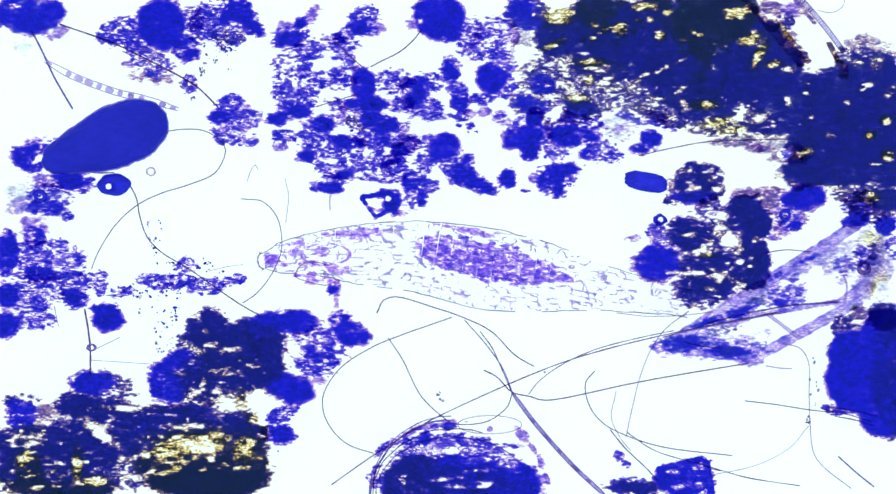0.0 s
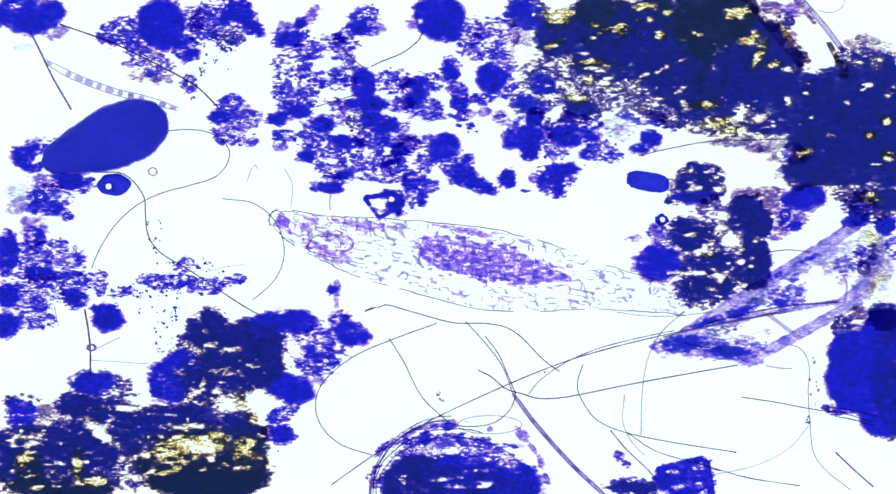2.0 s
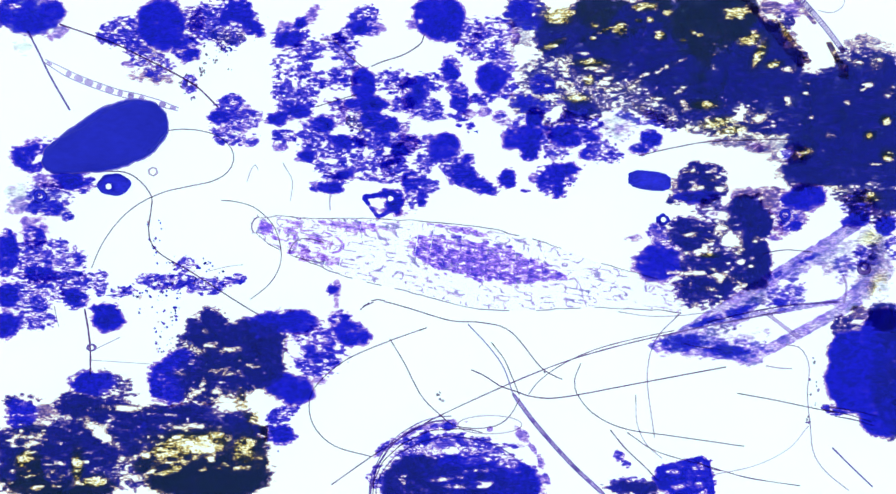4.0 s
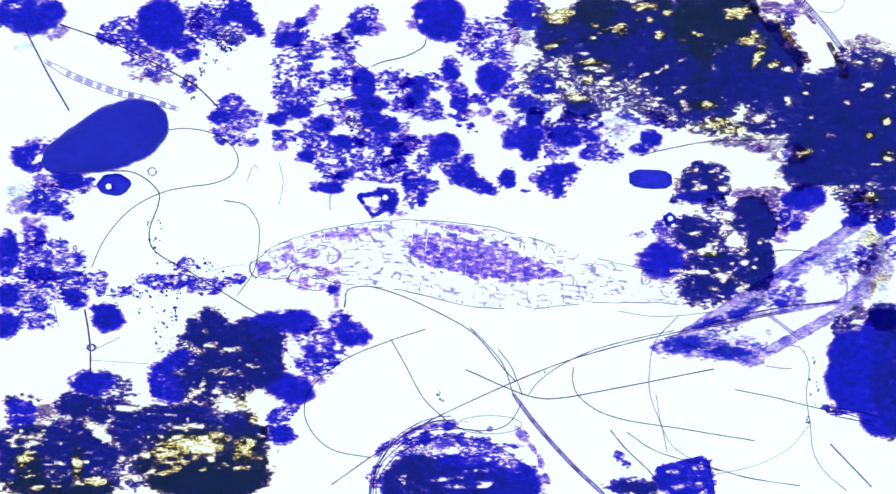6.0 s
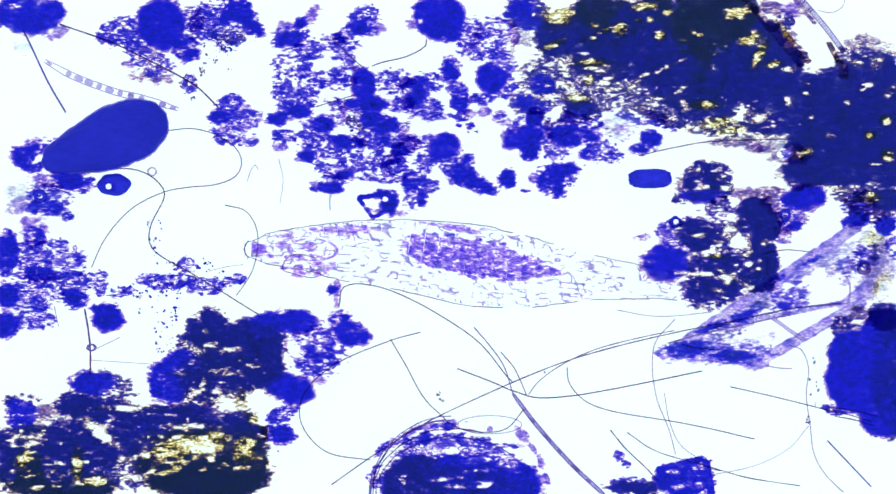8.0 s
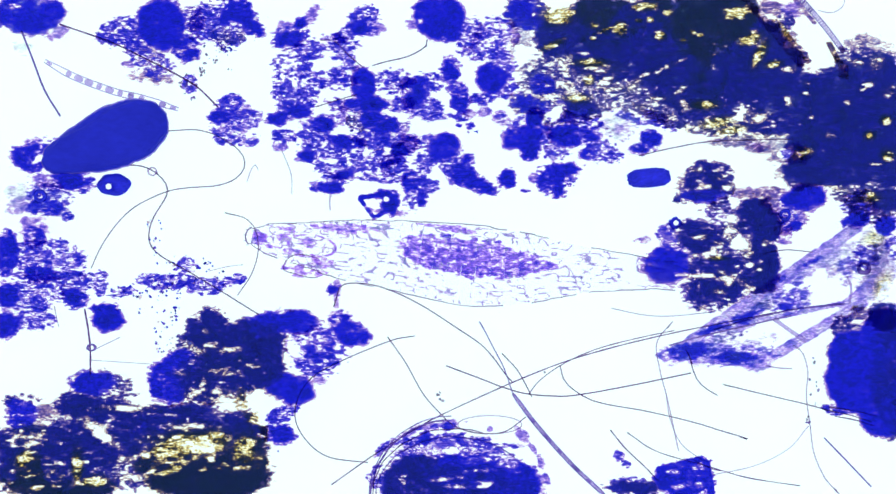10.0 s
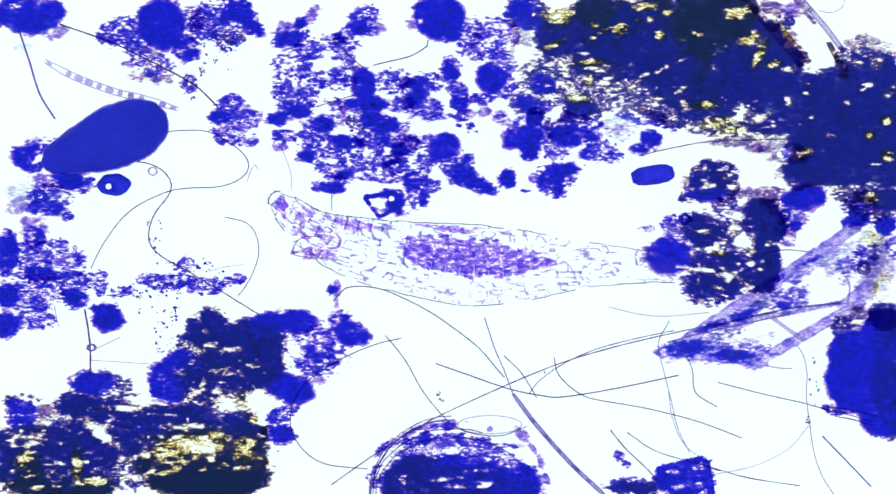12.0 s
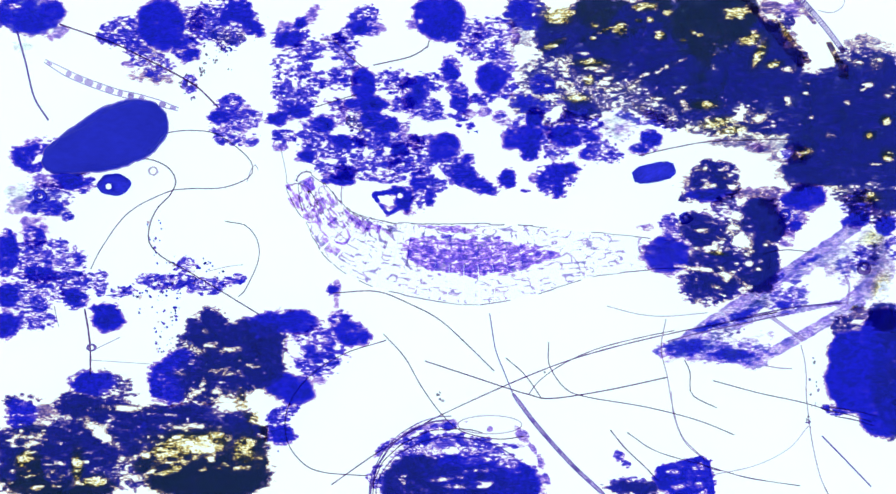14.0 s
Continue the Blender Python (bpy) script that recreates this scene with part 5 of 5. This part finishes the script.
def inner_matter(s, y):
    """Thickness and stain of the rotifer's tissue at s behind the head's tip and y off its middle, in thousandths of a metre."""
    w = np.interp(s, [0, 14, 45, 80, 180, 280, 390, 490, 590, 730], [13, 23, 30, 36, 54, 63, 72, 62, 40, 24])
    wide, mid = patches(s, y, 24, 3.3), patches(s * 0.8, y * 1.2, 9, 5.1)
    fine, grain = patches(s * 0.5, y * 1.3, 5, 7.7), patches(s * 0.6, y * 1.2, 3.4, 9.2)
    # a net of fine strands, drawn out lengthwise and broken here and there
    net = np.minimum(np.abs(patches(s * 0.45, y * 1.15, 8.5, 11.3)), 1.4 * np.abs(patches(s * 0.4 + 0.2 * y, y * 0.95, 10, 14.9)) + 0.02)
    dense = np.clip(0.62 + 0.7 * wide + 0.9 * fine + 0.6 * mid + 0.35 * (s < 200) + 0.3 * (np.abs(y) > 0.7 * w) - 0.25 * (y < -0.2 * w), 0, 1)
    f = -0.56 + 0.6 * np.clip(2.0 - net / 0.07, 0, 1) * dense
    stain = np.zeros((*s.shape, 4))
    stain[..., 0], stain[..., 2], stain[..., 3] = 0.25, 0.3, 0.3

    def add(more, grainy):
        nonlocal f
        stain[..., 0] = np.where(more > f, 0, stain[..., 0])
        stain[..., 2] = np.where(more > f, 0, stain[..., 2])
        stain[..., 3] = np.where(more > f, grainy, stain[..., 3])
        f = np.maximum(f, more)

    # soft violet spots of the head, and the oval throat
    for cx, cy, rx, ry, much in ((16, 0, 15, 12, 0.6), (55, 8, 16, 8, 0.36), (100, 4, 20, 10, 0.44), (80, -16, 22, 7, 0.34), (150, 34, 50, 9, 0.4), (190, 40, 40, 8, 0.36), (60, 22, 26, 6, 0.36), (130, -28, 22, 10, 0.32), (40, -12, 16, 6, 0.34)):
        d = ((s - cx) / rx) ** 2 + ((y - cy) / ry) ** 2
        add(-0.56 + much * np.clip(1.6 * (1 - d) + 0.7 * mid + 0.5 * fine, 0, 1) + 0.1 * grain * (d < 1), 0.6)
    ring = np.abs(np.hypot((s - 108) / 42, (y + 1) / 19) - 1)
    add(-0.56 + 0.5 * np.clip(1.7 - ring / 0.06, 0, 1) * np.clip(0.9 + mid, 0, 1), 0.4)
    # the gut, off the middle, with a gland along its upper side
    g = (s - 262) / 275
    gw = 36 * np.minimum(1, np.minimum(2.6 * g + 0.4, 2.6 * (1 - g) + 0.18))
    v = (y - 18 + 12 * g) / np.maximum(gw, 1)
    rim = 1 - np.abs(v) ** 3 + 0.3 * mid + 0.2 * fine
    add(np.where((g > -0.02) & (g < 1.03), -0.56 + 0.42 * np.clip(2.4 * rim * np.clip(8 * (g + 0.02), 0, 1), 0, 1) + 0.22 * fine + 0.13 * grain + 0.14 * mid + 0.12 * np.clip(1 - np.abs(v + 0.2), 0, 1) - 0.3 * np.clip(1 - rim * 3, 0, 1), -9), 0.9)
    d = ((s - 330) / 75) ** 2 + ((y - 64 + 0.1 * (s - 330)) / 9) ** 2
    add(-0.56 + 0.42 * np.clip(1.5 * (1 - d) + 0.8 * mid + 0.7 * fine, 0, 1), 0.7)
    return np.where(np.abs(y) < 0.97 * w, np.minimum(f, 0.35), -1.0), stain, np.where((g > 0) & (g < 1) & (np.abs(v) < 1.1), 1, 0)


def rotifer():
    thing = empty("rotifer", P(850, 470), "clear worm-shaped rotifer with a violet grainy gut", "rotifer")
    rings = []
    for i in range(RINGS):
        s = (i + 0.5) * RING
        w0, w1, w = half_width(s - RING * 0.5), half_width(s + RING * 0.5), half_width(s)
        verts, faces = [], []
        n = 20
        for k, (x, ww) in enumerate(((-RING * 0.5, w0), (RING * 0.5, w1))):
            for j in range(n):
                a = math.tau * j / n
                verts.append((x / 1000, ww * math.cos(a) / 1000, 0.024 + 0.022 * math.sin(a) * min(1, ww / 60 + 0.3)))
        for j in range(n):
            faces.append([j, (j + 1) % n, (j + 1) % n + n, j + n])
        ring = mesh_object("body_ring", verts, faces, M_BODY, thing)
        pile = bag()
        # thin dark tubes along the cuticle imitate the line that refraction gives its edge
        for side in (1, -1):
            if dice.random() < ((0.92 if s < 430 else 0.45) if side > 0 else 0.75):
                wob = dice.uniform(-2, 2)
                pts = [Vector((x / 1000, side * (ww + wob * (1 - abs(x) / 14)) / 1000, 0.024)) for x, ww in ((-13.5, w0), (-5, w0 * 0.66 + w1 * 0.34), (5, w0 * 0.34 + w1 * 0.66), (13.5, w1))]
                v, f = tube(pts, dice.uniform(0.65, 1.1) / 1000, 5)
                mesh_object("refraction_outline", v, f, M_EDGE, ring)
        gx, gy = np.meshgrid(np.arange(17) * RING / 16, np.arange(-int(w + 6), int(w + 6), RING / 16))
        thick, dye, organ = inner_matter(s - RING / 2 + gx, -gy)
        thick[0, :] = thick[-1, :] = -1
        join = [[[], [], [], []], [[], [], [], []]]
        for which, verts, faces, th, st, _ in relief(thick, dye, organ, 784 - RING / 2, 432 + gy[0, 0], 0.004, Vector((0, 0, 0)), 0.026, RING / 16):
            n = len(join[which][0])
            join[which][0] += verts
            join[which][1] += [[k + n for k in f] for f in faces]
            join[which][2] += th
            join[which][3] += st
        if join[0][0]:
            tagged(dyed_mesh("tissue", *join[0], ring, M_ORGAN), kind="stuff")
        if join[1][0]:
            dyed_mesh("gut_section", *join[1], ring, M_ORGAN)
        if i == 0:
            # the same imitated refraction line, closed round the head's tip
            pts = [Vector((-12.5 - 11 * math.cos(a), 15 * math.sin(a), 24)) / 1000 for a in [radians(-80 + 16 * k) for k in range(11)]]
            v, f = tube(pts, 0.0013, 5)
            mesh_object("head_rim", v, f, M_EDGE, ring)
            cil = bag()
            for k in range(5):
                a = radians(180 + (k - 2) * 34)
                p0 = Vector((-14 + 9 * math.cos(a), 15 * math.sin(a), 0)) / 1000
                p1 = p0 + Vector((math.cos(a), math.sin(a), 0)) * 0.004
                put_in(cil, *tube([p0 + Vector((0, 0, 0.024)), p1 + Vector((0, 0, 0.024))], 0.0006, 4))
            tagged(mesh_object("cilia", cil[0], cil[1], M_STRAND, ring), kind="stuff")
        rings.append(ring)
    # the second lobe of the wheel organ, which swings forward when the head opens
    pts = [Vector((40 * math.cos(a), 19 * math.sin(a) + 3 * math.cos(3 * a), 30)) / 1000 for a in [radians(60 + 10 * k) for k in range(25)]]
    v, f = tube(pts, 0.0009, 5)
    lobe = mesh_object("wheel_lobe", v, f, M_EDGE, thing)
    gx, gy = np.meshgrid(np.arange(-52, 53, STEP), np.arange(-26, 27, STEP))
    d = (gx / 47) ** 2 + (gy / 22) ** 2
    mid, fine = patches(gx, gy, 10, 23.1), patches(gx * 0.7, gy * 1.2, 5, 25.7)
    net = np.abs(patches(gx * 0.55, gy * 1.1, 9, 21.3))
    f = np.maximum(-0.56 + 0.48 * np.clip(2 - net / 0.08, 0, 1) * np.clip(0.6 + mid + fine, 0, 1), -0.62 + 0.5 * np.clip(0.1 + 1.3 * mid + 0.6 * fine, 0, 1))
    f = np.where(d < 1, f, -1)
    pile = [[], [], [], []]
    for _, verts, faces, th, st, _ in relief(f, np.full((*f.shape, 4), (0.1, 0, 0, 0.5)), np.zeros(f.shape, int), 784 - 52, 432 - 26, 0.004, Vector((0, 0, 0)), 0.03):
        n = len(pile[0])
        pile[0] += verts
        pile[1] += [[k + n for k in face] for face in faces]
        pile[2] += th
        pile[3] += st
    tagged(dyed_mesh("tissue", *pile, lobe, M_ORGAN), kind="stuff")
    return thing, rings, lobe


worm, worm_rings, worm_lobe = rotifer()

# the head's tip, time by time
TIP_A = [(0, 463, 456), (0.2, 460, 439), (0.4, 461, 423), (0.8, 460, 404), (1.2, 470, 390), (1.8, 484, 382), (2.4, 482, 383), (3.0, 470, 381), (3.4, 462, 385), (5.0, 443, 418), (5.3, 442, 431), (5.7, 447, 458), (6.3, 450, 474), (6.9, 443, 466), (7.5, 442, 444), (8.0, 440, 436), (8.4, 441, 434)]
TIP_B = [(10.0, 442, 413), (10.3, 442, 410), (10.7, 450, 406), (11.0, 450, 400), (11.4, 460, 389), (11.6, 463, 380), (11.8, 467, 366), (12.0, 484, 349), (12.2, 497, 339), (12.6, 513, 327), (13.2, 527, 320), (14.0, 535, 314)]
TRUNK = [(0, ((740, 450), (850, 470), (950, 485), (1050, 503), (1190, 528), (1290, 545))), (3.2, ((735, 450), (845, 470), (945, 484), (1050, 501), (1190, 525), (1290, 545))),
         (7, ((720, 447), (830, 464), (940, 480), (1050, 490), (1190, 505), (1290, 520))), (11, ((712, 450), (822, 464), (930, 468), (1050, 470), (1190, 480), (1290, 490))),
         (14, ((715, 453), (820, 462), (930, 455), (1040, 445), (1190, 445), (1290, 446)))]


def trunk_at(t):
    for (t0, a), (t1, b) in zip(TRUNK, TRUNK[1:]):
        if t <= t1:
            k = (t - t0) / (t1 - t0)
            k = k * k * (3 - 2 * k)
            return [(p[0] + (q[0] - p[0]) * k, p[1] + (q[1] - p[1]) * k) for p, q in zip(a, b)]
    return TRUNK[-1][1]


def piece_pose(path, run, total, d, thing, z):
    d = min(max(d, 0.0), total)
    x, y = (float(np.interp(d, run, path[:, k])) for k in (0, 1))
    d0, d1 = max(d - 4, 0), min(d + 4, total)
    dx, dy = (float(np.interp(d1, run, path[:, k]) - np.interp(d0, run, path[:, k])) for k in (0, 1))
    return Matrix.Translation(P(x, y, z) - thing.location) @ Matrix.Rotation(math.atan2(-dy, dx), 4, "Z")


def shape_at(shapes, t, n=60):
    """The course at t, eased between the given ones."""
    for (t0, a), (t1, b) in zip(shapes, shapes[1:]):
        if t <= t1:
            k = (t - t0) / (t1 - t0)
            pa, pb = (spline(p, spline(p, 6)[1] / n)[0][:n] for p in (a, b))
            m = min(len(pa), len(pb))
            return pa[:m] + (pb[:m] - pa[:m]) * k
    return spline(shapes[-1][1], 6)[0]


def motions():
    # the rotifer
    rows = [[] for _ in worm_rings]
    for t, x, y in TIP_A + TIP_B:
        trunk = trunk_at(t)
        fx, fy = trunk[0]
        sag = 0.27 * (fy - y) - 8 + 0.28 * max(0, 375 - y)
        neck = [(x + (fx - x) * k, y + (fy - y) * k + sag * w) for k, w in ((0.3, 1.0), (0.65, 0.75))]
        path, total = spline([(x, y)] + neck + trunk, 5)
        run = np.linspace(0, total, len(path))
        # the trunk's rings keep their place on the trunk; those of the neck close up or draw apart
        front = float(run[np.argmin(np.hypot(path[:, 0] - fx, path[:, 1] - fy))])
        for i in range(RINGS):
            s = (i + 0.5) * RING
            d = front + s - 280 if s > 280 else s * front / 280
            rows[i].append((t, piece_pose(path, run, total, d, worm, 0.0)))
    for ring, r in zip(worm_rings, rows):
        walk(ring, r)
    swing = [(t, x + 95, 478 + (0.65 if t < 9 else 0.3) * (y - 456), 0) for t, x, y in TIP_A + TIP_B if t < 11.3]
    swing += [(11.6, 560, 457, 0), (11.9, 556, 440, 6), (12.1, 550, 425, 10), (12.3, 553, 411, 8), (12.6, 547, 388, -12), (13.2, 537, 366, -38), (14.0, 534, 354, -48)]
    walk(worm_lobe, [(t, Matrix.Translation(P(x, y) - worm.location) @ Matrix.Rotation(radians(a), 4, "Z")) for t, x, y, a in swing])
    # the threads
    for thing, links, shapes, step, hold_end, z in BENT:
        rows = [[] for _ in links]
        for t in sorted({s[0] for s in shapes} | {1.75, 5.0, 8.5, 12.0}):
            pts = shape_at(shapes, t)
            path, total = spline(pts, 4)
            run = np.linspace(0, total, len(path))
            for i in range(len(links)):
                d = total - (i + 0.5) * step if hold_end else (i + 0.5) * step
                rows[i].append((t, piece_pose(path, run, total, d, thing, z)))
        for ob, r in zip(links, rows):
            walk(ob, r)
    # the turning floc, the rod and the plant tissue
    at = moving_floc.location.copy()
    pin = P(1236, 460)

    def turn(dx, dy, a):
        m = Matrix.Translation(P(784 + dx, 432 + dy)) @ Matrix.Translation(pin) @ Matrix.Rotation(-a, 4, "Z") @ Matrix.Translation(-pin)
        return m @ Matrix.Translation(at)
    walk(moving_floc, [(t, turn(dx, dy, a)) for t, dx, dy, a in ((0, 0, 0, 0), (3, 2, 0, 0), (5.2, 1, -1, 0.01), (5.6, 3, -2, 0.025), (6, 8, -1, 0.04), (6.5, 12, 0, 0.055), (7, 15, 1, 0.05), (8, 15, 2, 0.03), (10.5, 18, 5, 0.015), (11, 20, 3, 0.03), (11.5, 20, 1, 0.06), (12, 19, -3, 0.11), (14, 16, -4, 0.12))])
    walk(rod_cell, [(t, Matrix.Translation(P(x, y)) @ Matrix.Rotation(radians(a), 4, "Z")) for t, x, y, a in ((0, 1130, 318, 0), (3, 1135, 317, 2), (6.5, 1138, 313, 9), (10.5, 1135, 310, 16), (12, 1142, 306, 19), (14, 1144, 302, 22))])
    base, held = tissue_piece.location.copy(), P(1512, 466)

    def swung(k):
        return Matrix.Translation(P(784 + 6.5 * k, 432 + 1.5 * k)) @ Matrix.Translation(held) @ Matrix.Rotation(0.038 * k, 4, "Z") @ Matrix.Translation(-held) @ Matrix.Translation(base)
    walk(tissue_piece, [(t, swung(k)) for t, k in ((0, 0), (3, 0), (5.3, -0.25), (5.6, -0.2), (6, 0.1), (6.5, 0.45), (7, 0.62), (7.5, 0.75), (8, 0.72), (10.5, 1), (11, 0.95), (11.5, 0.75), (12, 0.62), (14, 0.52))])
    for thing, rows in ((open_ring, ((0, 0, 0), (2, 3, 0), (3, 5, 0), (5.4, 5, -1), (6, 17, -2), (6.5, 24, 0), (7, 30, 3), (8, 27, 4), (10.5, 27, 6), (11, 30, 4), (11.5, 36, 1), (12, 44, -2), (14, 45, -3))),
                        (small_ring, ((0, 0, 0), (3, 4, 0), (7, 2, 0), (14, 4, -1))),
                        (heart, ((0, 5, -4), (1, 8, -4), (2, 11, -3), (3, 13, -3), (5.4, 1, -6), (6, 0, -6), (7, 2, -4), (8, 0, -3), (10.5, 2, -3), (11.4, 2, -3), (12, 11, -4), (12.5, 22, -7), (13, 23, -8), (14, 26, -9))),
                        (pushed_clump, ((0, 0, 0), (11.5, 0, 0), (12, 3, 0), (12.5, 13, -11), (13, 19, -14), (14, 20, -14))),
                        (stub, ((0, 0, 0), (11.5, 0, 0), (12, 3, 0), (12.5, 13, -11), (13, 19, -14), (14, 20, -14))),
                        (cap_floc, ((0, 0, 0), (2, 2, 0), (3, 5, 0), (5.4, 6, -1), (6, 11, -1), (7, 16, -2), (8, 15, -2), (10.5, 18, -3), (11.5, 21, -4), (12, 26, -4), (14, 27, -4))),
                        (stalk_floc, ((0, 0, 0), (11.6, 0, 0), (12, 3, 0), (12.5, 9, -2), (13, 10, -2), (14, 14, -1)))):
        start = thing.location.copy()
        walk(thing, [(t, Matrix.Translation(start + Vector((dx / 1000, -dy / 1000, 0)))) for t, dx, dy in rows])


motions()
